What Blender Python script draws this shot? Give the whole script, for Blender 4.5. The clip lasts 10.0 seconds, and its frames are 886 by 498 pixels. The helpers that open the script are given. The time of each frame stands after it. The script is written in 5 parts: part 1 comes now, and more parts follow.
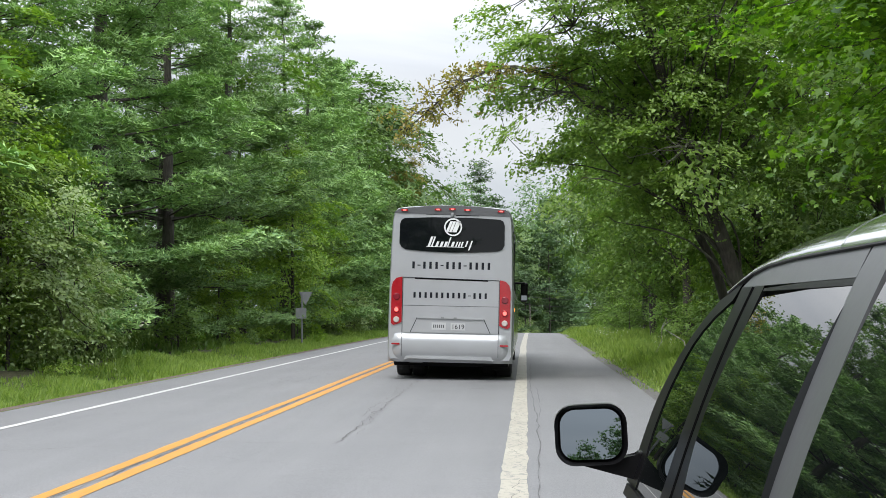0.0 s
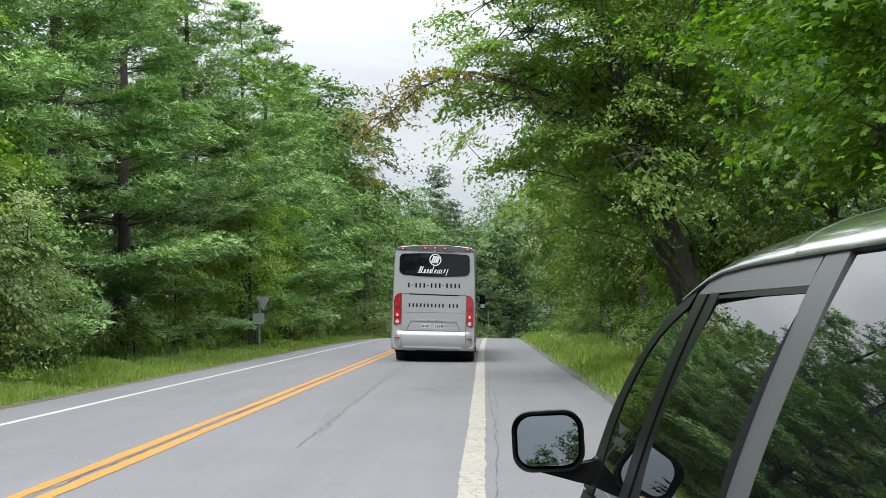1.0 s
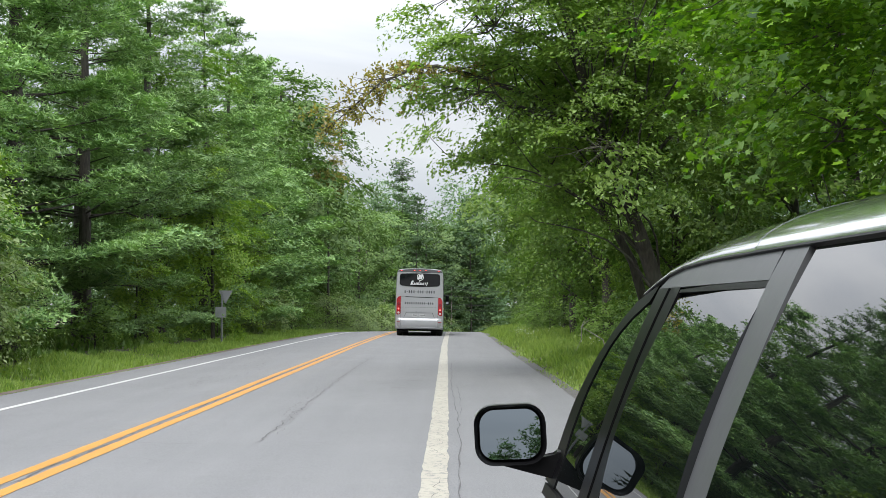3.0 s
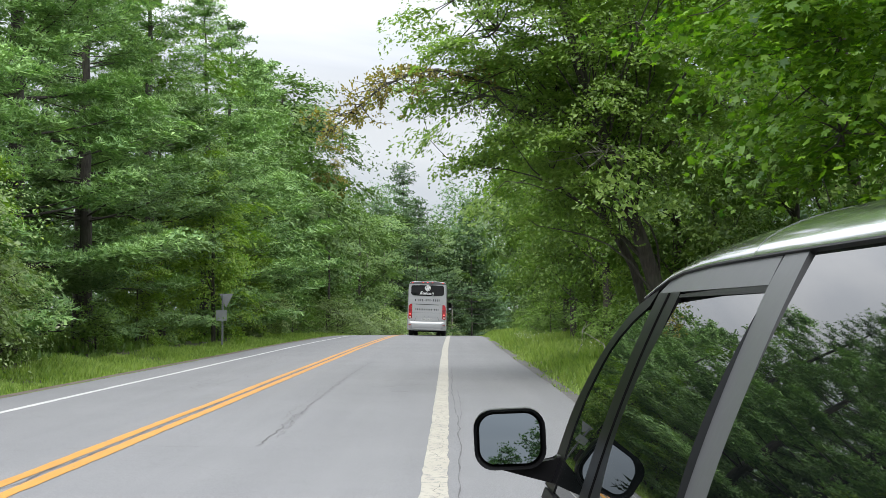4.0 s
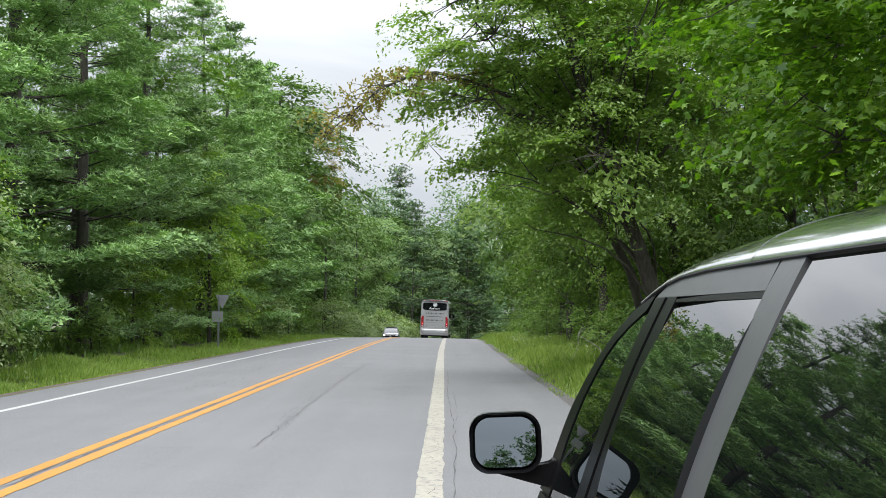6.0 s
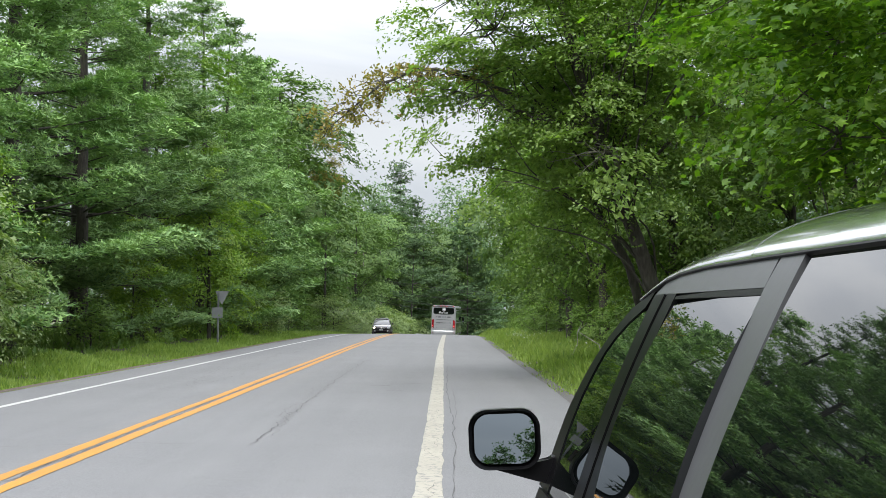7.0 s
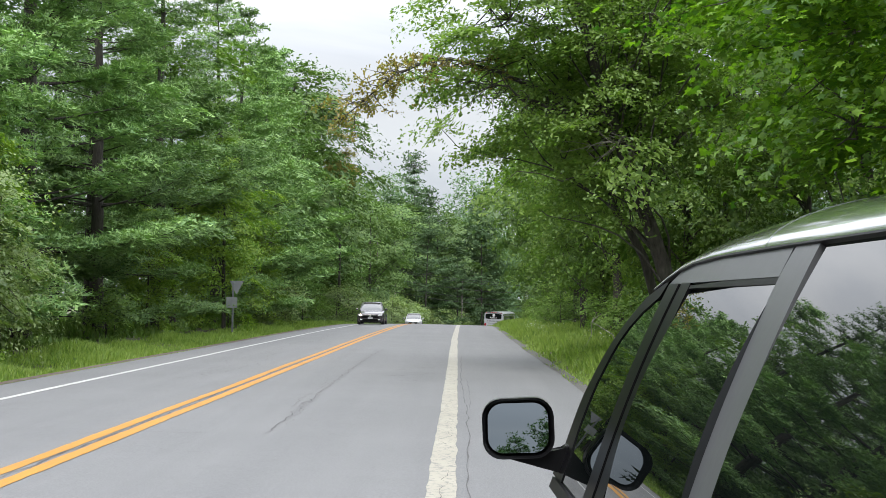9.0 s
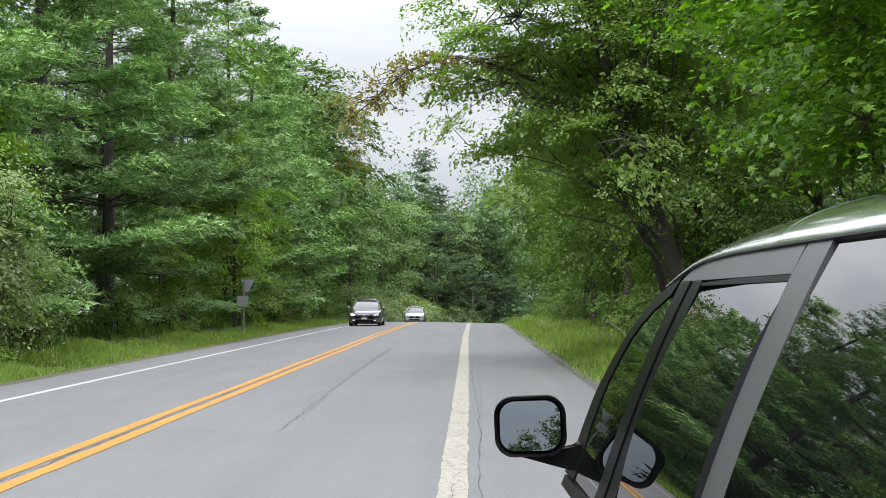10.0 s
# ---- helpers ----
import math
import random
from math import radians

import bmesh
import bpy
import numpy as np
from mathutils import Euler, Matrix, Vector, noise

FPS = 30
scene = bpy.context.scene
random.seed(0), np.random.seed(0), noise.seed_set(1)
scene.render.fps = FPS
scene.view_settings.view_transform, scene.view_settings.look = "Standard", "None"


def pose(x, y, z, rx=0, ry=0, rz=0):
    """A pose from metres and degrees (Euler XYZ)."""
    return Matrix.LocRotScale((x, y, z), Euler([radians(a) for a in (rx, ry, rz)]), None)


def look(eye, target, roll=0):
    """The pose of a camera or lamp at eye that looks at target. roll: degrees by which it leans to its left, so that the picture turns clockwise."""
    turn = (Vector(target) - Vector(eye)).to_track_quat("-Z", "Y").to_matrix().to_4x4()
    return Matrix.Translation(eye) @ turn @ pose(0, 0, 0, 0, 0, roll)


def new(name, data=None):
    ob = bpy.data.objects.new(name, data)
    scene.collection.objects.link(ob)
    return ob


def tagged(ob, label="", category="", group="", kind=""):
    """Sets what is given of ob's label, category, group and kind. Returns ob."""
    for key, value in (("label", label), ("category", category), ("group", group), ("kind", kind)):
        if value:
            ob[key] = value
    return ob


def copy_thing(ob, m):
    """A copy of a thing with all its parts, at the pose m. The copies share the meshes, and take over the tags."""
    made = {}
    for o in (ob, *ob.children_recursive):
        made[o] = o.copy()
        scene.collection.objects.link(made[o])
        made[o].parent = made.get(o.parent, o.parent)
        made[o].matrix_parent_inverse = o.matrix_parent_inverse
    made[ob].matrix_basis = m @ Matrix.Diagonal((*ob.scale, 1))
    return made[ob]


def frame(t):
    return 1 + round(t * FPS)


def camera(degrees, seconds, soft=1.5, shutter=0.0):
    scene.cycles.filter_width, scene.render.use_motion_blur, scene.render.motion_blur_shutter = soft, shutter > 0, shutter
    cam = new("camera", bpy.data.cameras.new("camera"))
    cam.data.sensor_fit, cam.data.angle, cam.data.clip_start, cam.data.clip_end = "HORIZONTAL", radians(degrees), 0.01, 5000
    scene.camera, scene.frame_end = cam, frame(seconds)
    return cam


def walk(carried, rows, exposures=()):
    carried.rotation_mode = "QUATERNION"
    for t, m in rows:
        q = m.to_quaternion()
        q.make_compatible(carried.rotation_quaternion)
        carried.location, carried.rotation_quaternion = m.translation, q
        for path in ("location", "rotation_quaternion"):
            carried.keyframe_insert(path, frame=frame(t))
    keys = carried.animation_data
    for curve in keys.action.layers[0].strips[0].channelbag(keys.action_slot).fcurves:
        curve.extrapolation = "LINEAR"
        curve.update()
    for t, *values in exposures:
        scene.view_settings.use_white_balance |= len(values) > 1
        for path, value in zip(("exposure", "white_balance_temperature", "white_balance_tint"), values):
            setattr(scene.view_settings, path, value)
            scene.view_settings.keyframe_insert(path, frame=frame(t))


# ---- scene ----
import itertools

# ---- the camera: held in the hand beside the road, turning to follow the coach ----
cam = camera(39.0, 10.0, soft=0.45)
TURNS = (
    (0, 3.773, 2.812, 0.000, 0.0000, 0.0000), (0.5, 2.688, 2.939, 0.045, 0.0004, 0.0030),
    (1, 1.864, 3.051, 0.030, 0.0020, 0.0045), (1.5, 1.115, 2.959, 0.097, 0.0030, 0.0042),
    (2, 0.593, 2.782, 0.149, 0.0030, 0.0040), (2.5, 0.275, 2.724, 0.069, 0.0028, 0.0044),
    (4, 0.218, 2.932, -0.162, 0.0060, 0.0060), (4.5, 0.237, 3.001, -0.267, 0.0056, 0.0066),
    (5, 0.169, 3.056, -0.345, 0.0048, 0.0070), (5.5, 0.086, 3.087, -0.476, 0.0048, 0.0066),
    (7, 0.027, 2.898, -0.660, 0.0060, 0.0070), (7.5, 0.014, 2.790, -0.690, 0.0055, 0.0066),
    (8, 0.071, 2.665, -0.770, 0.0057, 0.0058), (8.5, 0.314, 2.543, -0.782, 0.0070, 0.0046),
    (9, 0.673, 2.441, -0.758, 0.0068, 0.0042), (9.5, 0.988, 2.377, -0.766, 0.0060, 0.0040),
    (10, 1.162, 2.339, -0.534, 0.0046, 0.0050))
EYE = 1.47
PATH = [(t, pose(x, 0, EYE + z, 90 + pitch, roll, yaw)) for t, yaw, pitch, roll, x, z in TURNS]
walk(cam, PATH)

# ---- light: a bright overcast sky ----
scene.view_settings.exposure = 1.0
world = bpy.data.worlds.new("overcast_sky")
scene.world = world
world.use_nodes = True
wn, wl = world.node_tree.nodes, world.node_tree.links
wn.clear()
SUN_EL, SUN_ROT = radians(52), radians(200)


def wnode(kind, **values):
    n = wn.new(kind)
    for k, v in values.items():
        n.inputs[k].default_value = v
    return n


w_sky = wn.new("ShaderNodeTexSky")
w_sky.sky_type, w_sky.sun_disc, w_sky.sun_elevation, w_sky.sun_rotation = "NISHITA", False, SUN_EL, SUN_ROT
w_skybg = wnode("ShaderNodeBackground", Strength=0.08)
wl.new(w_sky.outputs[0], w_skybg.inputs[0])
w_co = wn.new("ShaderNodeTexCoord")
w_map = wn.new("ShaderNodeMapping")
w_map.inputs["Scale"].default_value = (1.0, 1.0, 3.4)
wl.new(w_co.outputs["Generated"], w_map.inputs[0])
w_noise = wnode("ShaderNodeTexNoise", Scale=3.2, Detail=6.0, Roughness=0.52, Distortion=0.4)
wl.new(w_map.outputs[0], w_noise.inputs["Vector"])
w_ramp = wn.new("ShaderNodeValToRGB")
w_ramp.color_ramp.elements[0].position, w_ramp.color_ramp.elements[0].color = 0.34, (0.62, 0.66, 0.73, 1)
w_ramp.color_ramp.elements[1].position, w_ramp.color_ramp.elements[1].color = 0.66, (0.90, 0.92, 0.95, 1)
wl.new(w_noise.outputs[0], w_ramp.inputs[0])
w_cloud = wnode("ShaderNodeBackground", Strength=1.0)
wl.new(w_ramp.outputs[0], w_cloud.inputs[0])
w_xyz = wn.new("ShaderNodeSeparateXYZ")
wl.new(w_co.outputs["Generated"], w_xyz.inputs[0])
w_lift = wn.new("ShaderNodeMapRange")  # an overcast sky is about three times as bright overhead as at the horizon
for slot, value in zip((1, 2, 3, 4), (0.17, 0.55, 0.465, 2.15)):
    w_lift.inputs[slot].default_value = value
wl.new(w_xyz.outputs[2], w_lift.inputs[0])
wl.new(w_lift.outputs[0], w_cloud.inputs[1])
w_mix = wnode("ShaderNodeMixShader", Fac=0.9)
wl.new(w_skybg.outputs[0], w_mix.inputs[1])
wl.new(w_cloud.outputs[0], w_mix.inputs[2])
wl.new(w_mix.outputs[0], wn.new("ShaderNodeOutputWorld").inputs[0])

sun = new("sun", bpy.data.lights.new("sun", "SUN"))
sun.data.energy, sun.data.angle, sun.data.color = 1.5, radians(25), (1.0, 0.97, 0.92)
sun.matrix_world = look((0, 0, 60), (0 + 60 * math.sin(SUN_ROT) * -1, 60 * math.cos(SUN_ROT) * -1, 60 - 60 * math.tan(SUN_EL)))


# ---- materials ----
def material(name):
    m = bpy.data.materials.new(name)
    m.use_nodes = True
    n, l = m.node_tree.nodes, m.node_tree.links
    n.clear()
    out = n.new("ShaderNodeOutputMaterial")
    return m, n, l, out


def noise_node(n, l, scale, detail=4, rough=0.55, space="Object", stretch=None):
    co = n.new("ShaderNodeTexCoord")
    vec = co.outputs[space]
    if stretch:
        mp = n.new("ShaderNodeMapping")
        mp.inputs["Scale"].default_value = stretch
        l.new(vec, mp.inputs[0])
        vec = mp.outputs[0]
    t = n.new("ShaderNodeTexNoise")
    t.inputs["Scale"].default_value, t.inputs["Detail"].default_value, t.inputs["Roughness"].default_value = scale, detail, rough
    l.new(vec, t.inputs["Vector"])
    return t.outputs["Fac"]


def ramp(n, l, fac, *stops):
    r = n.new("ShaderNodeValToRGB")
    while len(r.color_ramp.elements) < len(stops):
        r.color_ramp.elements.new(0.5)
    for e, (p, c) in zip(r.color_ramp.elements, stops):
        e.position, e.color = p, (*c, 1)
    l.new(fac, r.inputs[0])
    return r.outputs[0]


def mixed(n, l, fac, a, b, how="MIX"):
    x = n.new("ShaderNodeMix")
    x.data_type, x.blend_type = "RGBA", how
    for value, slot in ((fac, 0), (a, 6), (b, 7)):
        if isinstance(value, (int, float)):
            x.inputs[slot].default_value = value
        elif isinstance(value, tuple):
            x.inputs[slot].default_value = (*value, 1)
        else:
            l.new(value, x.inputs[slot])
    return x.outputs[2]


def surface(name, colour, rough=0.5, metal=0.0, vary=0.15, scale=3.0, fine=40.0, bump=0.1, coat=0.0, spec=0.5, rough_vary=0.1):
    """A painted, plastic, metal or mineral surface with stains and grain."""
    m, n, l, out = material(name)
    b = n.new("ShaderNodeBsdfPrincipled")
    big, small = noise_node(n, l, scale, 5), noise_node(n, l, fine, 3)
    dark = tuple(c * (1 - vary) for c in colour)
    light = tuple(min(1, c * (1 + vary * 0.6)) for c in colour)
    c = ramp(n, l, big, (0.3, dark), (0.7, light))
    c = mixed(n, l, 0.25 * min(1, vary * 4), c, ramp(n, l, small, (0.35, dark), (0.65, light)))
    l.new(c, b.inputs["Base Color"])
    r = n.new("ShaderNodeMapRange")
    r.inputs[3].default_value, r.inputs[4].default_value = max(0.0, rough - rough_vary), min(1, rough + rough_vary)
    l.new(big, r.inputs[0])
    l.new(r.outputs[0], b.inputs["Roughness"])
    b.inputs["Metallic"].default_value, b.inputs["Specular IOR Level"].default_value = metal, spec
    b.inputs["Coat Weight"].default_value, b.inputs["Coat Roughness"].default_value = coat, 0.04
    if bump:
        bp = n.new("ShaderNodeBump")
        bp.inputs["Strength"].default_value, bp.inputs["Distance"].default_value = bump, 0.01
        l.new(small, bp.inputs["Height"])
        l.new(bp.outputs[0], b.inputs["Normal"])
    l.new(b.outputs[0], out.inputs[0])
    return m


def leafy(name, dark, light, glow=0.45, gloss=0.12, patch=0.35):
    """Foliage: colour differs leaf by leaf and in large drifts; light shines through."""
    m, n, l, out = material(name)
    geo = n.new("ShaderNodeNewGeometry")
    c = ramp(n, l, geo.outputs["Random Per Island"], (0.0, dark), (0.55, tuple((a + b) / 2 for a, b in zip(dark, light))), (1.0, light))
    drift = noise_node(n, l, patch, 3)
    c = mixed(n, l, ramp(n, l, drift, (0.35, (0, 0, 0)), (0.7, (0.75, 0.75, 0.75))), c, mixed(n, l, 0.6, c, light))
    info = n.new("ShaderNodeObjectInfo")
    hsv = n.new("ShaderNodeHueSaturation")
    mr = n.new("ShaderNodeMapRange")
    mr.inputs[3].default_value, mr.inputs[4].default_value = 0.75, 1.25
    l.new(info.outputs["Random"], mr.inputs[0])
    l.new(mr.outputs[0], hsv.inputs["Value"])
    l.new(c, hsv.inputs["Color"])
    c = hsv.outputs[0]
    d, t, g = n.new("ShaderNodeBsdfDiffuse"), n.new("ShaderNodeBsdfTranslucent"), n.new("ShaderNodeBsdfGlossy")
    g.inputs["Roughness"].default_value = 0.45
    g.inputs["Color"].default_value = (0.75, 0.85, 0.8, 1)
    l.new(c, d.inputs[0])
    l.new(mixed(n, l, 1.0, c, (0.98, 1.22, 0.45), "MULTIPLY"), t.inputs[0])
    m1, m2 = n.new("ShaderNodeMixShader"), n.new("ShaderNodeMixShader")
    m1.inputs[0].default_value, m2.inputs[0].default_value = glow, gloss
    l.new(d.outputs[0], m1.inputs[1])
    l.new(t.outputs[0], m1.inputs[2])
    l.new(m1.outputs[0], m2.inputs[1])
    l.new(g.outputs[0], m2.inputs[2])
    l.new(m2.outputs[0], out.inputs[0])
    return m


def glowing(name, colour, strength):
    m, n, l, out = material(name)
    e = n.new("ShaderNodeEmission")
    e.inputs[0].default_value, e.inputs[1].default_value = (*colour, 1), strength
    l.new(e.outputs[0], out.inputs[0])
    return m


def dark_glass(name, tint, rough=0.02, spec=0.7, ior=1.52):
    """Tinted car glass seen from outside: black with a sharp reflection."""
    m, n, l, out = material(name)
    b = n.new("ShaderNodeBsdfPrincipled")
    b.inputs["Base Color"].default_value = (*tint, 1)
    b.inputs["Roughness"].default_value, b.inputs["IOR"].default_value = rough, ior
    b.inputs["Specular IOR Level"].default_value = spec
    wave = noise_node(n, l, 2.2, 2)
    bp = n.new("ShaderNodeBump")
    bp.inputs["Strength"].default_value, bp.inputs["Distance"].default_value = 0.012, 0.01
    l.new(wave, bp.inputs["Height"])
    l.new(bp.outputs[0], b.inputs["Normal"])
    l.new(b.outputs[0], out.inputs[0])
    return m


def asphalt_material():
    m, n, l, out = material("weathered_asphalt")
    b = n.new("ShaderNodeBsdfPrincipled")
    grain, fine = noise_node(n, l, 55, 3, 0.7), noise_node(n, l, 210, 2)
    cloud, streak = noise_node(n, l, 0.35, 5), noise_node(n, l, 1.0, 5, 0.6, stretch=(1.6, 0.06, 1))
    blot = noise_node(n, l, 0.9, 6, 0.65)
    c = ramp(n, l, cloud, (0.32, (0.112, 0.117, 0.126)), (0.68, (0.178, 0.182, 0.190)))
    c = mixed(n, l, 0.4, c, ramp(n, l, streak, (0.36, (0.098, 0.102, 0.110)), (0.64, (0.200, 0.203, 0.209))))
    c = mixed(n, l, ramp(n, l, blot, (0.56, (0, 0, 0)), (0.72, (0.34, 0.34, 0.34))), c, (0.069, 0.071, 0.075))
    c = mixed(n, l, 0.5, c, ramp(n, l, grain, (0.3, (0.073, 0.073, 0.079)), (0.7, (0.208, 0.208, 0.216))))
    c = mixed(n, l, 0.32, c, ramp(n, l, fine, (0.35, (0.077, 0.077, 0.077)), (0.65, (0.231, 0.231, 0.231))))
    l.new(c, b.inputs["Base Color"])
    b.inputs["Roughness"].default_value, b.inputs["Specular IOR Level"].default_value = 0.85, 0.35
    bp = n.new("ShaderNodeBump")
    bp.inputs["Strength"].default_value, bp.inputs["Distance"].default_value = 0.5, 0.006
    l.new(grain, bp.inputs["Height"])
    l.new(bp.outputs[0], b.inputs["Normal"])
    l.new(b.outputs[0], out.inputs[0])
    return m


def worn_paint(name, colour, bare, wear=0.58, crack=0.0):
    """Road paint rubbed through to the asphalt in spots."""
    m, n, l, out = material(name)
    b = n.new("ShaderNodeBsdfPrincipled")
    spots, dirt = noise_node(n, l, 14, 6, 0.75), noise_node(n, l, 1.2, 4)
    c = ramp(n, l, dirt, (0.3, tuple(x * 0.84 for x in colour)), (0.7, colour))
    c = mixed(n, l, ramp(n, l, spots, (wear, (0, 0, 0)), (wear + 0.07, (1, 1, 1))), c, bare)
    l.new(c, b.inputs["Base Color"])
    b.inputs["Roughness"].default_value = 0.7
    bp = n.new("ShaderNodeBump")
    bp.inputs["Strength"].default_value, bp.inputs["Distance"].default_value = 0.4, 0.004
    l.new(spots, bp.inputs["Height"])
    l.new(bp.outputs[0], b.inputs["Normal"])
    l.new(b.outputs[0], out.inputs[0])
    return m


def bark_material(name, dark, light):
    m, n, l, out = material(name)
    b = n.new("ShaderNodeBsdfPrincipled")
    f = noise_node(n, l, 9, 6, 0.65, stretch=(1.6, 1.6, 0.3))
    patch = noise_node(n, l, 1.1, 3)
    c = ramp(n, l, f, (0.35, dark), (0.65, light))
    c = mixed(n, l, ramp(n, l, patch, (0.5, (0, 0, 0)), (0.75, (0.5, 0.5, 0.5))), c, (0.11, 0.12, 0.085))
    l.new(c, b.inputs["Base Color"])
    b.inputs["Roughness"].default_value = 0.95
    bp = n.new("ShaderNodeBump")
    bp.inputs["Strength"].default_value, bp.inputs["Distance"].default_value = 0.9, 0.03
    l.new(f, bp.inputs["Height"])
    l.new(bp.outputs[0], b.inputs["Normal"])
    l.new(b.outputs[0], out.inputs[0])
    return m


def ground_material():
    m, n, l, out = material("leaf_litter_and_soil")
    b = n.new("ShaderNodeBsdfPrincipled")
    big, small = noise_node(n, l, 0.5, 5), noise_node(n, l, 9, 5, 0.7)
    c = ramp(n, l, big, (0.35, (0.045, 0.06, 0.02)), (0.55, (0.07, 0.085, 0.028)), (0.75, (0.085, 0.062, 0.036)))
    c = mixed(n, l, 0.45, c, ramp(n, l, small, (0.3, (0.02, 0.022, 0.012)), (0.7, (0.12, 0.105, 0.06))))
    l.new(c, b.inputs["Base Color"])
    b.inputs["Roughness"].default_value = 0.95
    bp = n.new("ShaderNodeBump")
    bp.inputs["Strength"].default_value, bp.inputs["Distance"].default_value = 0.8, 0.05
    l.new(small, bp.inputs["Height"])
    l.new(bp.outputs[0], b.inputs["Normal"])
    l.new(b.outputs[0], out.inputs[0])
    return m


ASPHALT, GROUND = asphalt_material(), ground_material()
WHITE_LINE = worn_paint("worn_white_paint", (0.325, 0.305, 0.255), (0.160, 0.158, 0.150), 0.53)
WHITE_FAR = worn_paint("white_paint", (0.448, 0.448, 0.440), (0.160, 0.160, 0.160), 0.66)
YELLOW_LINE = worn_paint("yellow_paint", (0.43, 0.195, 0.020), (0.15, 0.120, 0.07), 0.58)
SEAM = surface("crack_dirt", (0.080, 0.077, 0.080), 0.95, vary=0.3, scale=6)
STAIN = surface("tar_stain", (0.13, 0.132, 0.138), 0.8, vary=0.25, scale=4)
BROWN_SOIL = surface("verge_soil", (0.10, 0.078, 0.055), 0.95, vary=0.4, scale=5, bump=0.8)
EDGE_SOIL = surface("shoulder_gravel", (0.098, 0.095, 0.090), 0.95, vary=0.4, scale=5, bump=0.8)
PINE = leafy("pine_needles", (0.084, 0.168, 0.066), (0.285, 0.425, 0.155), 0.2, 0.03)
# needle green paled and blued: distance haze put into the colour
PINE_FAR = leafy("hazy_fir_needles", (0.062, 0.120, 0.062), (0.135, 0.205, 0.092), 0.25, 0.025)
MAPLE = leafy("maple_leaves", (0.034, 0.118, 0.016), (0.255, 0.430, 0.030), 0.52, 0.04, 0.5)
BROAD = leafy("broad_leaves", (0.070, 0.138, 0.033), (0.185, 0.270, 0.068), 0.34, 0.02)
# brighter copy of BROAD; light on the leaning maples is put into the colour
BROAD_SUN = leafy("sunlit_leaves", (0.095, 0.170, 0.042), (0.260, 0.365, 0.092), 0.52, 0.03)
# broad-leaf green dulled towards blue, with aerial haze painted in
BROAD_FAR = leafy("hazy_far_leaves", (0.066, 0.125, 0.046), (0.165, 0.240, 0.080), 0.3, 0.025)
SPRUCE = leafy("dark_needles", (0.018, 0.042, 0.014), (0.055, 0.095, 0.03), 0.12, 0.03)
BROAD_LIGHT = leafy("light_leaves", (0.10, 0.185, 0.030), (0.25, 0.34, 0.060), 0.4, 0.03)
TURNING = leafy("turning_leaves", (0.15, 0.18, 0.035), (0.40, 0.28, 0.065), 0.5, 0.05)
GRASS = leafy("grass_blades", (0.100, 0.168, 0.034), (0.245, 0.320, 0.075), 0.4, 0.03)
SHRUB_GREY = leafy("willow_leaves", (0.130, 0.195, 0.070), (0.265, 0.330, 0.125), 0.4, 0.05)
BARK = bark_material("bark", (0.026, 0.023, 0.020), (0.070, 0.060, 0.052))
BARK_PALE = bark_material("dead_wood", (0.11, 0.10, 0.09), (0.27, 0.25, 0.22))
SILVER = surface("silver_paint", (0.325, 0.335, 0.35), 0.32, metal=0.35, vary=0.05, scale=1.5, bump=0.0, coat=0.4)
SILVER_GLOSS = surface("glossy_silver", (0.24, 0.25, 0.26), 0.16, metal=0.95, vary=0.05, scale=1.5, bump=0.0)
SILVER_DARK = surface("grey_paint", (0.091, 0.093, 0.099), 0.35, metal=0.35, vary=0.08, scale=1.5, bump=0.0, coat=0.3)
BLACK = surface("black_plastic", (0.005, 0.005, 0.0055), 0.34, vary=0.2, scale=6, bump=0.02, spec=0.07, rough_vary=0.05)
RUBBER = surface("tyre_rubber", (0.022, 0.022, 0.023), 0.85, vary=0.25, scale=8, bump=0.2)
RIM = surface("wheel_metal", (0.45, 0.45, 0.46), 0.35, metal=0.9, vary=0.1)
GLASS = dark_glass("tinted_glass", (0.004, 0.005, 0.006), 0.02, 0.3)
CAR_GLASS = dark_glass("car_glass", (0.02, 0.022, 0.024), 0.03, 0.5, 2.2)
VAN_GLASS = dark_glass("van_side_glass", (0.003, 0.004, 0.004), 0.004, 0.5, 1.9)
PLATE = surface("white_plate", (0.40, 0.41, 0.42), 0.4, vary=0.06, bump=0.0)
INK = surface("dark_print", (0.012, 0.013, 0.018), 0.8, vary=0.05, bump=0.0, spec=0.1)
WHITE_PRINT = surface("white_print", (0.55, 0.56, 0.57), 0.5, vary=0.03, bump=0.0)
RED_LENS = surface("red_lens", (0.27, 0.008, 0.014), 0.12, vary=0.12, scale=12, bump=0.0, coat=0.6)
LENS_DARK = surface("lens_dark", (0.16, 0.01, 0.02), 0.15, vary=0.1, bump=0.0, coat=0.5)
LENS_CLEAR = surface("reversing_lens", (0.40, 0.36, 0.34), 0.2, vary=0.1, bump=0.0, coat=0.5)
RED_GLOW = glowing("red_lamp", (1.0, 0.14, 0.12), 1.4)
HEAD_GLOW = glowing("headlamp", (1.0, 0.80, 0.52), 9.0)
HEAD_LENS = surface("headlamp_lens", (0.55, 0.57, 0.6), 0.1, vary=0.1, bump=0.0, coat=0.8)
GALV = surface("galvanised_steel", (0.20, 0.21, 0.22), 0.5, metal=0.4, vary=0.15, scale=4)
DARK_CAR = surface("dark_car_paint", (0.060, 0.053, 0.060), 0.2, metal=0.4, vary=0.1, bump=0.0, coat=0.8)
PALE_CAR = surface("pale_car_paint", (0.52, 0.53, 0.54), 0.25, metal=0.2, vary=0.05, bump=0.0, coat=0.7)
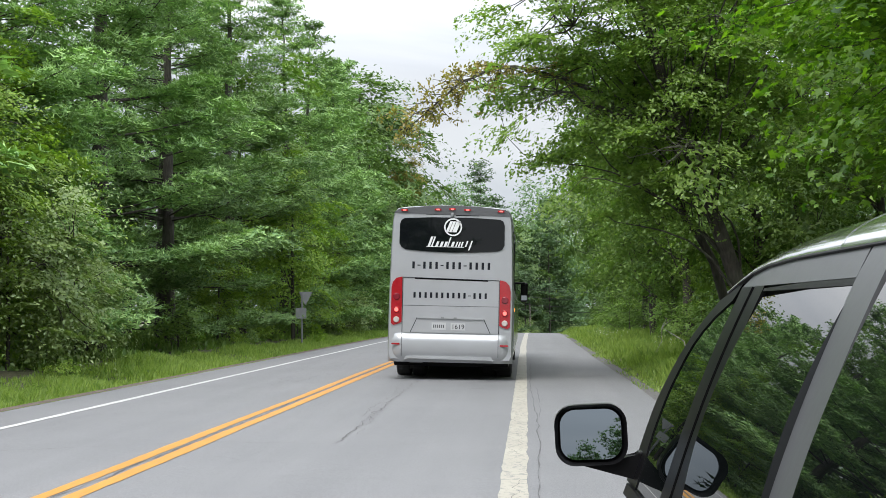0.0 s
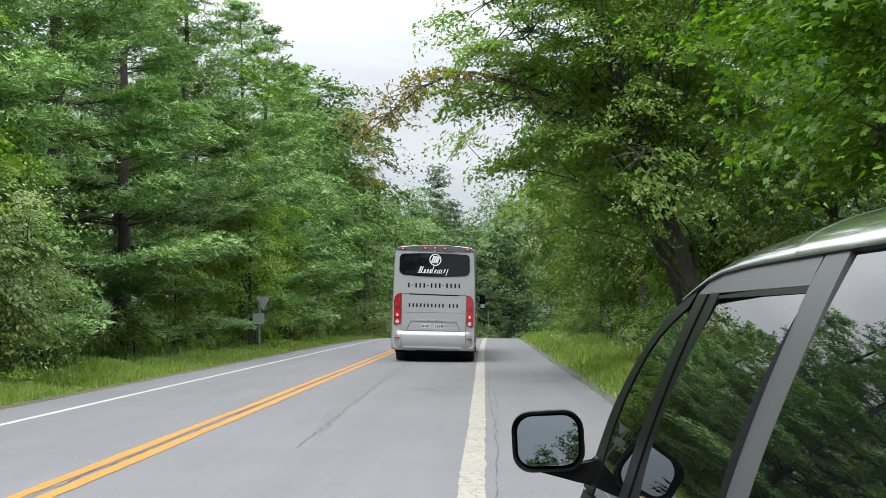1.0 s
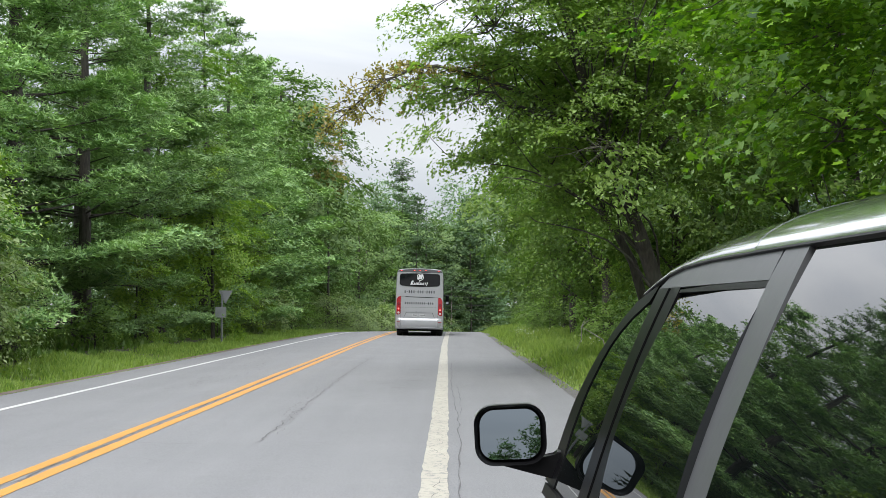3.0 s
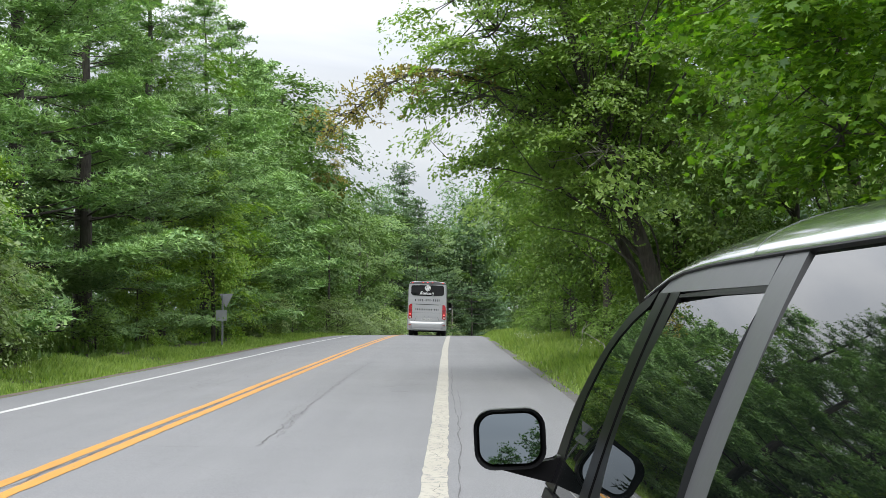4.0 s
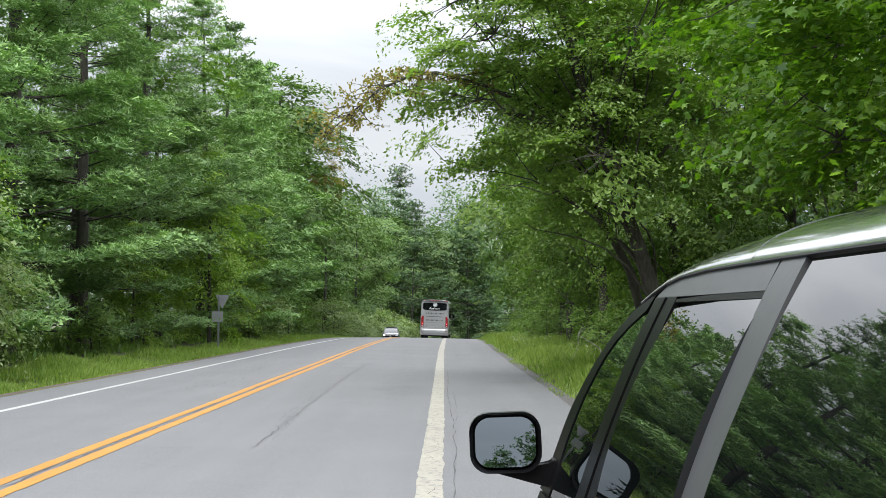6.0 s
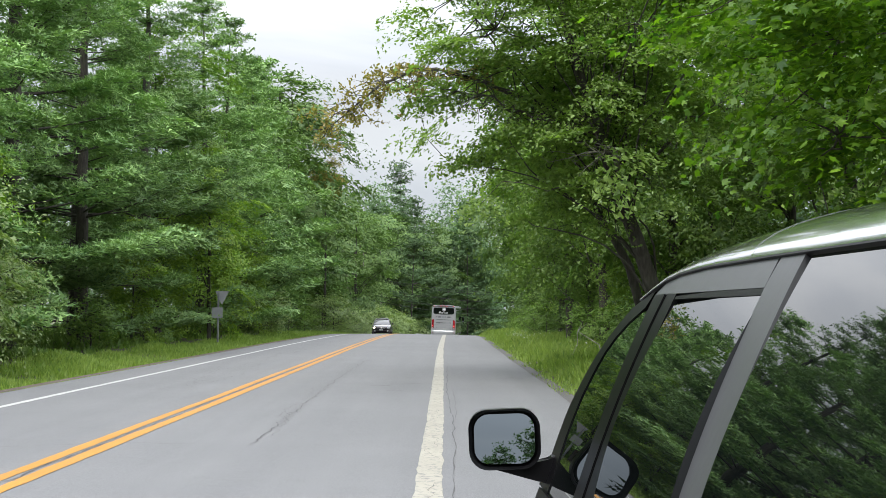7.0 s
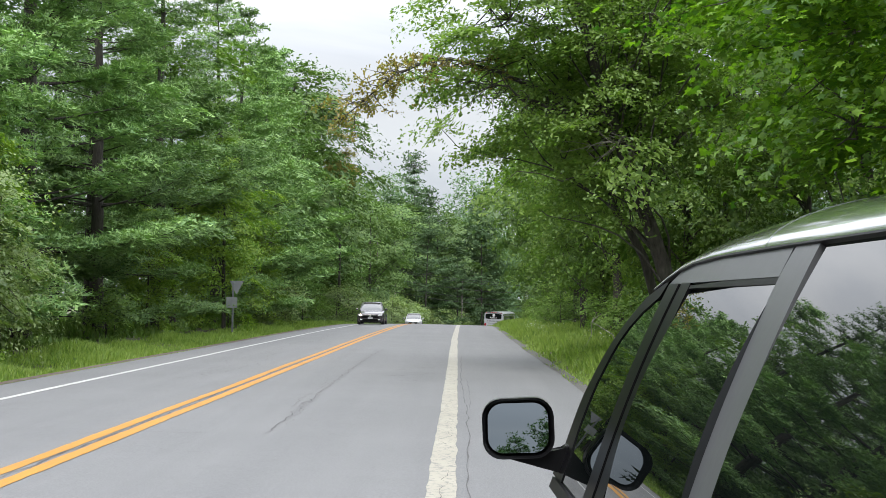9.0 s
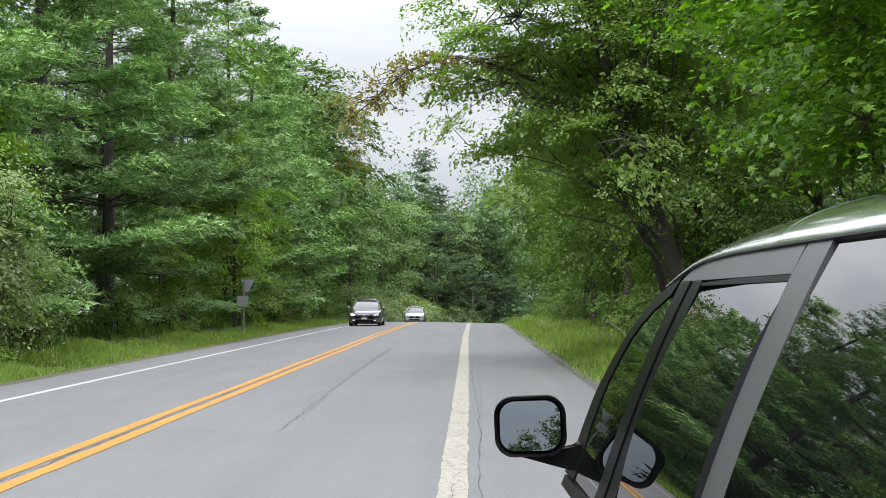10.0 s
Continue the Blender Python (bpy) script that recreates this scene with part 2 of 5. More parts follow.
WOOD_POLE = bark_material("pole_wood", (0.16, 0.14, 0.12), (0.30, 0.27, 0.23))


# ---- mesh helpers ----
def fast_mesh(name, verts, tris, mat, smooth=False):
    """A triangle mesh from arrays."""
    verts, tris = np.asarray(verts, np.float32), np.asarray(tris, np.int32)
    me = bpy.data.meshes.new(name)
    me.vertices.add(len(verts))
    me.vertices.foreach_set("co", verts.ravel())
    me.loops.add(tris.size)
    me.loops.foreach_set("vertex_index", tris.ravel())
    me.polygons.add(len(tris))
    me.polygons.foreach_set("loop_start", np.arange(0, tris.size, 3, dtype=np.int32))
    me.polygons.foreach_set("loop_total", np.full(len(tris), 3, dtype=np.int32))
    if smooth:
        me.polygons.foreach_set("use_smooth", np.ones(len(tris), dtype=bool))
    me.update(calc_edges=True)
    me.materials.append(mat)
    return me


def part(name, bm, mat, parent=None, label="", smooth=False, at=None):
    me = bpy.data.meshes.new(name)
    bmesh.ops.recalc_face_normals(bm, faces=bm.faces)
    bm.to_mesh(me)
    bm.free()
    me.materials.append(mat)
    if smooth:
        me.polygons.foreach_set("use_smooth", np.ones(len(me.polygons), dtype=bool))
    ob = new(name, me)
    ob.parent = parent
    if at is not None:
        ob.matrix_basis = at
    if label:
        tagged(ob, label)
    return ob


def part_mesh(name, me, parent=None, label=""):
    ob = new(name, me)
    ob.parent = parent
    return tagged(ob, label) if label else ob


def box(bm, x0, x1, y0, y1, z0, z1, bevel=0.0, seg=2):
    made = bmesh.ops.create_cube(bm, size=1)["verts"]
    for v in made:
        v.co = Vector(((x0 + x1) / 2 + v.co.x * (x1 - x0), (y0 + y1) / 2 + v.co.y * (y1 - y0), (z0 + z1) / 2 + v.co.z * (z1 - z0)))
    if bevel:
        es = {e for v in made for e in v.link_edges}
        bmesh.ops.bevel(bm, geom=list(es), offset=bevel, segments=seg, affect="EDGES", profile=0.5)
    return bm


def boxed(*a, **k):
    return box(bmesh.new(), *a, **k)


def slab(bm, outline, depth, axis="y", at=0.0):
    """An outline of (a, b) pairs made a plate: in the xz plane with its depth along y, or in yz with its depth along x."""
    def co(a, b, d):
        return (a, d, b) if axis == "y" else ((d, a, b) if axis == "x" else (a, b, d))
    f = [bm.verts.new(co(a, b, at)) for a, b in outline]
    g = [bm.verts.new(co(a, b, at + depth)) for a, b in outline]
    bm.faces.new(f)
    bm.faces.new(g[::-1])
    for i in range(len(f)):
        j = (i + 1) % len(f)
        bm.faces.new((f[i], f[j], g[j], g[i]))
    return bm


def tube(points, radii, sides=7):
    """Arrays of a tapered tube along points."""
    p = np.asarray(points, float)
    r = np.asarray(radii, float)
    d = np.gradient(p, axis=0)
    d /= np.linalg.norm(d, axis=1)[:, None] + 1e-9
    ref = np.where(np.abs(d[:, 2:3]) > 0.8, np.array([[1.0, 0, 0]]), np.array([[0, 0, 1.0]]))
    u = np.cross(d, ref)
    u /= np.linalg.norm(u, axis=1)[:, None] + 1e-9
    w = np.cross(d, u)
    a = np.linspace(0, 2 * np.pi, sides, endpoint=False)
    ring = p[:, None] + r[:, None, None] * (np.cos(a)[None, :, None] * u[:, None] + np.sin(a)[None, :, None] * w[:, None])
    v = ring.reshape(-1, 3)
    i, k = np.meshgrid(np.arange(len(p) - 1), np.arange(sides), indexing="ij")
    a0, a1 = i * sides + k, i * sides + (k + 1) % sides
    b0, b1 = a0 + sides, a1 + sides
    t = np.concatenate([np.stack([a0, a1, b1], -1).reshape(-1, 3), np.stack([a0, b1, b0], -1).reshape(-1, 3)])
    return v, t


def merged(pieces):
    vs, ts, k = [], [], 0
    for v, t in pieces:
        vs.append(v)
        ts.append(np.asarray(t) + k)
        k += len(v)
    return np.concatenate(vs), np.concatenate(ts)


def tube_mesh(name, points, radii, mat, sides=7):
    v, t = tube(points, radii, sides)
    return fast_mesh(name, v, t, mat, True)

VAN_PAINT = surface("silver_van_paint", (0.60, 0.61, 0.625), 0.14, metal=0.9, vary=0.06, scale=1.2, bump=0.0, coat=1.0, rough_vary=0.04)
VAN_TRIM = surface("satin_grey_trim", (0.090, 0.093, 0.098), 0.38, metal=0.3, vary=0.08, scale=3, bump=0.03)
MIRROR = surface("mirror_glass", (0.25, 0.28, 0.30), 0.0, metal=1.0, vary=0.02, bump=0.0, rough_vary=0.0)
CHROME = surface("bright_trim", (0.7, 0.71, 0.72), 0.18, metal=1.0, vary=0.05, bump=0.0)
PETAL = surface("white_petals", (0.62, 0.63, 0.58), 0.6, vary=0.1, bump=0.0)


# ---- the lie of the land ----
ROAD_Z = ((-400, 0.0), (0, 0.0), (40, 0.03), (60, 0.05), (80, 0.0), (90, -0.13), (106, -0.42), (120, -0.87), (133, -1.42), (153, -2.5), (170, -3.4), (190, -4.4), (230, -6.0), (300, -8.0), (3000, -8.0))
ROAD_X = ((-400, 0.0), (50, 0.0), (80, 0.15), (100, 0.32), (120, 0.75), (140, 1.7), (153, 2.9), (169, 5.6), (190, 9.8), (230, 20.0), (300, 45.0), (3000, 45.0))


def smooth_curve(rows):
    ys, vs = (np.array(c, float) for c in zip(*rows))
    fine = np.arange(-400, 3001, 1.0)
    v = np.interp(fine, ys, vs)
    k = np.hanning(19)
    v = np.convolve(np.pad(v, 9, mode="edge"), k / k.sum(), mode="valid")
    return lambda y: np.interp(y, fine, v)


road_z, road_x = smooth_curve(ROAD_Z), smooth_curve(ROAD_X)
LEFT_EDGE, RIGHT_EDGE, CROWN = -7.55, 2.2, -3.57


def road_height(x, y):
    """The paved surface, crowned at the yellow lines."""
    return road_z(y) + 0.012 * (3.5 - np.abs(np.asarray(x) - road_x(y) - CROWN))


def land(x, y):
    """Height of the ground outside the pavement."""
    x, y = np.asarray(x, float), np.asarray(y, float)
    u = x - road_x(y)
    right, left = np.maximum(u - RIGHT_EDGE, 0), np.maximum(LEFT_EDGE - u, 0)
    z = road_z(y) - 0.07
    z = z + 0.26 * (1 - np.exp(-right / 3.2)) + 0.02 * np.minimum(right, 40)
    z = z - 0.10 * np.exp(-((left - 1.6) / 1.2) ** 2) + 0.16 * (1 - np.exp(-left / 3.0)) + 0.012 * np.minimum(left, 60)
    w = np.minimum(1, (right + left) / 2)
    z = z + w * (0.09 * np.sin(x * 0.9 + y * 0.23) * np.cos(y * 0.41 - x * 0.2) + 0.05 * np.sin(x * 2.3 + 1) * np.sin(y * 1.7))
    inside = (u > LEFT_EDGE + 0.05) & (u < RIGHT_EDGE - 0.05)
    return np.where(inside, road_height(x, y) - 0.12, z)


def strip_mesh(name, xs, ys, height, mat, lift=0.0, smooth=True):
    """A sheet over a grid; xs are distances from the road's own line."""
    X, Y = np.meshgrid(np.asarray(xs, float), np.asarray(ys, float))
    X = X + road_x(Y)
    Z = height(X, Y) + lift
    v = np.stack([X, Y, Z], -1).reshape(-1, 3)
    n = len(xs)
    i, k = np.meshgrid(np.arange(len(ys) - 1), np.arange(n - 1), indexing="ij")
    a = (i * n + k).ravel()
    t = np.concatenate([np.stack([a, a + 1, a + n + 1], -1), np.stack([a, a + n + 1, a + n], -1)])
    return fast_mesh(name, v, t, mat, smooth)


gx = np.concatenate([[-3000, -1200, -500, -250, -140, -90, -60], np.arange(-45, -14, 2.0), np.arange(-14, -7.7, 0.4), [-7.56, -7.45, -5, -3.5, 0, 2.1], np.arange(2.2, 9, 0.4), np.arange(9, 45, 2.0), [60, 90, 140, 250, 500, 1200, 3000]])
gy = np.concatenate([[-3000, -1000, -380, -200, -120], np.arange(-80, 0, 4.0), np.arange(0, 100, 1.0), np.arange(100, 320, 4.0), [340, 400, 600, 1200, 2900]])
tagged(new("ground", strip_mesh("ground", gx, gy, land, GROUND)), "wooded roadside ground of leaf litter and soil", "ground", kind="structure")

ry = np.concatenate([np.arange(-120, 0, 4.0), np.arange(0, 240, 1.0), np.arange(240, 310, 4.0)])
rng = np.random.default_rng(3)
road = tagged(new("road", strip_mesh("road", np.array([-7.55, -7.2, -6.45, -5.2, -3.57, -2, -0.2, 1.0, 1.8, 2.2]), ry, road_height, ASPHALT)), "weathered grey asphalt country road with hairline cracks", "road", kind="structure")


def ragged_edges(name, side, label):
    """Broken strip of gravel and soil along the pavement's edge."""
    y = np.arange(2, 130, 0.2)
    r = np.random.default_rng(11 if side > 0 else 12)
    w = np.clip(0.5 + 2.2 * (np.convolve(r.uniform(0, 1, len(y)), np.hanning(41) / 20, "same") - 0.5) + r.normal(0, 0.03, len(y)), 0, 1.2)
    if side > 0:
        x0, x1 = RIGHT_EDGE + 0.02 - 0.16 * w, np.full(len(y), RIGHT_EDGE + 0.2)
    else:
        x0, x1 = np.full(len(y), LEFT_EDGE - 0.25), LEFT_EDGE - 0.06 + 0.12 * w
    v = []
    for a, b, yy in zip(x0, x1, y):
        for q in (a, b):
            v.append((q + road_x(yy), yy, max(float(road_height(q + road_x(yy), yy)), float(land(q + road_x(yy), yy))) + 0.006))
    k = np.arange(len(y) - 1) * 2
    t = np.concatenate([np.stack([k, k + 1, k + 3], -1), np.stack([k, k + 3, k + 2], -1)])
    return part_mesh(name, fast_mesh(name, v, t, EDGE_SOIL if side > 0 else BROWN_SOIL), road, label)


ragged_edges("verge_gravel", 1, "dark gravel spilling over the pavement edge")
ragged_edges("verge_gravel", -1, "brown gravel along the pavement edge")


def line_paint(name, x0, x1, mat, label, y0=-60, y1=250, wob=0.012, lift=0.005, ragged=0.0):
    y = np.arange(y0, y1, 0.25)
    r = np.random.default_rng(int(abs(x0) * 100))
    drift = np.convolve(r.normal(0, 1, len(y)), np.hanning(33) / 6, "same") * wob
    if ragged:
        drift = drift + r.normal(0, ragged, len(y)) * 0.5
    e0, e1 = x0 + drift + r.normal(0, 0.004 + ragged, len(y)), x1 + np.roll(drift, 7) + r.normal(0, 0.004 + ragged, len(y))
    v = np.stack([np.stack([e0 + road_x(y), y, road_height(e0 + road_x(y), y) + lift], -1), np.stack([e1 + road_x(y), y, road_height(e1 + road_x(y), y) + lift], -1)], 1).reshape(-1, 3)
    k = np.arange(len(y) - 1) * 2
    t = np.concatenate([np.stack([k, k + 1, k + 3], -1), np.stack([k, k + 3, k + 2], -1)])
    return part_mesh(name, fast_mesh(name, v, t, mat), road, label)


line_paint("yellow_line", -3.76, -3.62, YELLOW_LINE, "yellow centre line, worn at its edges")
line_paint("yellow_line", -3.53, -3.385, YELLOW_LINE, "yellow centre line, worn at its edges")
line_paint("white_line", -0.215, 0.018, WHITE_LINE, "thick cream-white edge line, chipped and cracked", wob=0.006, ragged=0.0012)
line_paint("white_line", -6.51, -6.39, WHITE_FAR, "white edge line across the road")


def crack(points, width, seed, lift=0.0045, jag=0.04, mat=None, step=0.12):
    """A jagged crack through the asphalt, along points (x, y)."""
    r = np.random.default_rng(seed)
    p = np.array(points, float)
    s = np.concatenate([[0], np.cumsum(np.linalg.norm(np.diff(p, axis=0), axis=1))])
    n = max(4, int(s[-1] / step))
    q = np.linspace(0, s[-1], n)
    x, y = np.interp(q, s, p[:, 0]), np.interp(q, s, p[:, 1])
    j = np.convolve(r.normal(0, 1, n), (0.5, 1, 0.5), "same") * jag
    d = np.stack([np.gradient(x), np.gradient(y)], -1)
    d /= np.linalg.norm(d, axis=1)[:, None] + 1e-9
    nrm = np.stack([-d[:, 1], d[:, 0]], -1)
    w = 0.95 * width * r.uniform(0.12, 1.0, n) * np.minimum(1, np.minimum(np.arange(n), np.arange(n)[::-1]) / 3 + 0.1)
    a = np.stack([x, y], -1) + nrm * (j + w / 2)[:, None]
    b = np.stack([x, y], -1) + nrm * (j - w / 2)[:, None]
    v = np.stack([a, b], 1).reshape(-1, 2)
    v = np.column_stack([v, road_height(v[:, 0], v[:, 1]) + lift])
    k = np.arange(n - 1) * 2
    t = np.concatenate([np.stack([k, k + 2, k + 3], -1), np.stack([k, k + 3, k + 1], -1)])
    return part_mesh("crack", fast_mesh("crack", v, t, mat or SEAM), road)


crack([(-2.03, 13.5), (-2.08, 16), (-2.14, 20), (-2.2, 25), (-2.25, 30), (-2.2, 37)], 0.026, 1, jag=0.026)
crack([(-2.13, 16.4), (-2.28, 18.2), (-2.2, 20.5), (-2.35, 23.5)], 0.013, 2, jag=0.03)
crack([(-1.98, 14.3), (-2.05, 17.0), (-2.02, 18.4)], 0.011, 3, jag=0.028)
crack([(-7.4, 12.3), (-5.4, 12.6), (-3.4, 13.4), (-2.0, 13.45)], 0.018, 4, jag=0.02)
crack([(-3.4, 12.3), (-2.2, 11.6), (-1.2, 11.7)], 0.007, 5)
crack([(-3.57, 4), (-3.575, 30), (-3.55, 70)], 0.022, 6, lift=0.007, jag=0.012)
crack([(0.10, 8), (0.12, 13), (0.14, 17), (0.09, 24), (0.12, 34)], 0.02, 7, jag=0.012, step=0.3)
crack([(0.14, 17), (0.24, 20), (0.20, 23.5), (0.10, 25)], 0.013, 8, jag=0.012, step=0.3)
crack([(-0.06, 7.5), (-0.10, 9.2), (-0.05, 11.0)], 0.008, 9, lift=0.008, jag=0.03)
crack([(-0.10, 12.5), (-0.13, 15.5), (-0.10, 19)], 0.007, 10, lift=0.008, jag=0.05)
crack([(-5.6, 22), (-4.7, 23.3), (-4.4, 28), (-4.9, 34)], 0.025, 12, jag=0.06)
crack([(-4.7, 23.3), (-5.3, 29), (-5.1, 36), (-5.5, 44)], 0.02, 13, jag=0.06)
crack([(-6.4, 24), (-3.8, 24.6), (-1.2, 25.0)], 0.016, 14)
crack([(-5.0, 42), (-5.1, 55), (-4.8, 66)], 0.03, 15, jag=0.06)
crack([(1.0, 27.5), (1.7, 28.3), (1.3, 29)], 0.05, 16, jag=0.08)
for i, (x, y, w) in enumerate(((-1.15, 24.4, 0.55), (-0.8, 25.4, 0.75), (-1.1, 26.6, 0.6), (-0.75, 27.6, 0.5), (-0.6, 30.0, 0.7), (-0.9, 23.0, 0.3))):
    crack([(x - w / 2, y), (x, y + 0.12), (x + w / 2, y - 0.05)], 0.08, 30 + i, jag=0.05, step=0.06)


def stain(x, y, a, b, seed):
    """A flat dark blot on the asphalt."""
    r = np.random.default_rng(seed)
    n = 26
    ang = np.linspace(0, 2 * np.pi, n, endpoint=False)
    rad = 0.7 + 0.5 * np.convolve(np.pad(r.uniform(0, 1, n), 2, mode="wrap"), np.ones(5) / 5, "valid")
    px, py = x + a * rad * np.cos(ang), y + b * rad * np.sin(ang)
    v = np.column_stack([np.append(px, x), np.append(py, y), np.append(road_height(px, py), road_height(x, y)) + 0.004])
    t = [(k, (k + 1) % n, n) for k in range(n)]
    return part_mesh("stain", fast_mesh("stain", v, t, STAIN), road)


stain(-0.95, 24.5, 0.09, 0.3, 1)
stain(1.35, 28.2, 0.16, 0.45, 2)


# ---- trees and plants ----
def frames_for(axis, r):
    """Random right-handed frames whose third direction is axis."""
    axis = axis / (np.linalg.norm(axis, axis=1)[:, None] + 1e-9)
    v = r.normal(size=axis.shape)
    u = np.cross(axis, v)
    u /= np.linalg.norm(u, axis=1)[:, None] + 1e-9
    return np.stack([u, np.cross(axis, u), axis], -1)


def scatter(shape, centres, axes, sizes, r):
    """The little mesh shape (verts, tris) set at every centre."""
    tv, tt = np.asarray(shape[0], float), np.asarray(shape[1])
    f = frames_for(np.asarray(axes, float), r)
    v = np.einsum("nij,kj->nki", f, tv) * np.asarray(sizes)[:, None, None] + np.asarray(centres)[:, None]
    t = tt[None] + (np.arange(len(centres)) * len(tv))[:, None, None]
    return v.reshape(-1, 3), t.reshape(-1, 3)


def needle_tuft(count, width, seed, low=20, high=85):
    r = np.random.default_rng(seed)
    v, t = [(0, 0, 0)], []
    for i in range(count):
        a, b = 2 * math.pi * (i + r.uniform(-0.3, 0.3)) / count * 2.0, radians(r.uniform(low, high))
        d = np.array([math.cos(a) * math.sin(b), math.sin(a) * math.sin(b), math.cos(b)])
        s = np.array([-math.sin(a), math.cos(a), r.uniform(-0.4, 0.4)]) * width
        n = r.uniform(0.75, 1.1)
        k = len(v)
        v += [tuple(d * 0.04 - s), tuple(d * 0.04 + s), tuple(d * n)]
        t += [(k, k + 1, k + 2)]
    return np.array(v), np.array(t)


def maple_leaf():
    half = ((0, 1.0), (12, 0.66), (22, 0.50), (46, 0.92), (70, 0.42), (98, 0.60), (140, 0.30))
    out = [(radians(a), q) for a, q in half] + [(radians(180), 0.2)] + [(radians(360 - a), q) for a, q in half[:0:-1]]
    v = [(0, 0, 0)] + [(q * math.cos(a) * 0.62, q * math.sin(a) * 0.62, -0.16 * q * q + 0.10 * abs(math.sin(a)) * q) for a, q in out]
    n = len(out)
    return np.array(v), np.array([(0, 1 + i, 1 + (i + 1) % n) for i in range(n)])


SIMPLE_LEAF = (np.array([(-0.5, 0, 0), (0, -0.27, 0.07), (0.5, 0, -0.08), (0, 0.27, 0.07)]), np.array([(0, 1, 2), (0, 2, 3)]))
OVAL_LEAF = (np.array([(-0.5, 0, 0), (-0.2, -0.24, 0.05), (0.2, -0.22, 0.03), (0.5, 0, -0.08), (0.2, 0.22, 0.03), (-0.2, 0.24, 0.05)]), np.array([(0, 1, 5), (1, 2, 5), (2, 4, 5), (2, 3, 4)]))


def leaf_mat(count, length, width, seed, dome=0.16, radial=0.0):
    """A dense mat of overlapping leaves or needle bundles over a low dome; radial: how far they point outwards."""
    r = np.random.default_rng(seed)
    a, q = r.uniform(0, 2 * np.pi, count), r.uniform(0.0, 1.0, count) ** 0.55
    at = np.stack([q * np.cos(a), q * np.sin(a), r.uniform(-0.09, 0.06, count) - dome * q * q], -1)
    turn = np.where(r.uniform(size=count) < radial, a + r.normal(0, 0.5, count), r.uniform(0, 2 * np.pi, count))
    d = np.stack([np.cos(turn), np.sin(turn), r.normal(0, 0.22, count)], -1)
    o = np.stack([-np.sin(turn), np.cos(turn), r.normal(0, 0.35, count)], -1)
    k = length * r.uniform(0.7, 1.25, count)[:, None]
    v = np.stack([at - d * k * 0.45 - o * k * width * 0.5, at - d * k * 0.35 + o * k * width * 0.5, at + d * k * 0.55], 1)
    return v.reshape(-1, 3), np.arange(3 * count).reshape(-1, 3)


LEAF_MATS = [leaf_mat(64, 0.34, 0.62, i) for i in range(3)]
FINE_MATS = [leaf_mat(110, 0.24, 0.66, 10 + i, 0.12) for i in range(3)]
NEEDLE_MATS = [leaf_mat(54, 0.50, 0.26, 20 + i, 0.12, 0.7) for i in range(3)]
BUSH_MATS = [leaf_mat(34, 0.40, 0.62, 40 + i) for i in range(3)]
FAR_MATS = [leaf_mat(18, 0.68, 0.38, 30 + i, 0.14, 0.5) for i in range(3)]
SMALL_LEAF = (np.array([(-0.5, 0, 0), (0.1, -0.32, 0.05), (0.5, 0.22, -0.04)]), np.array([(0, 1, 2)]))
LOBED_LEAF = maple_leaf()
TUFT, TUFT_FAR = needle_tuft(5, 0.11, 1, 25, 80), needle_tuft(4, 0.17, 2, 20, 75)


def thing(name, label, category, group="", m=None):
    ob = tagged(new(name), label, category, group)
    ob.empty_display_size = 0.2
    if m is not None:
        ob.matrix_basis = m
    return ob


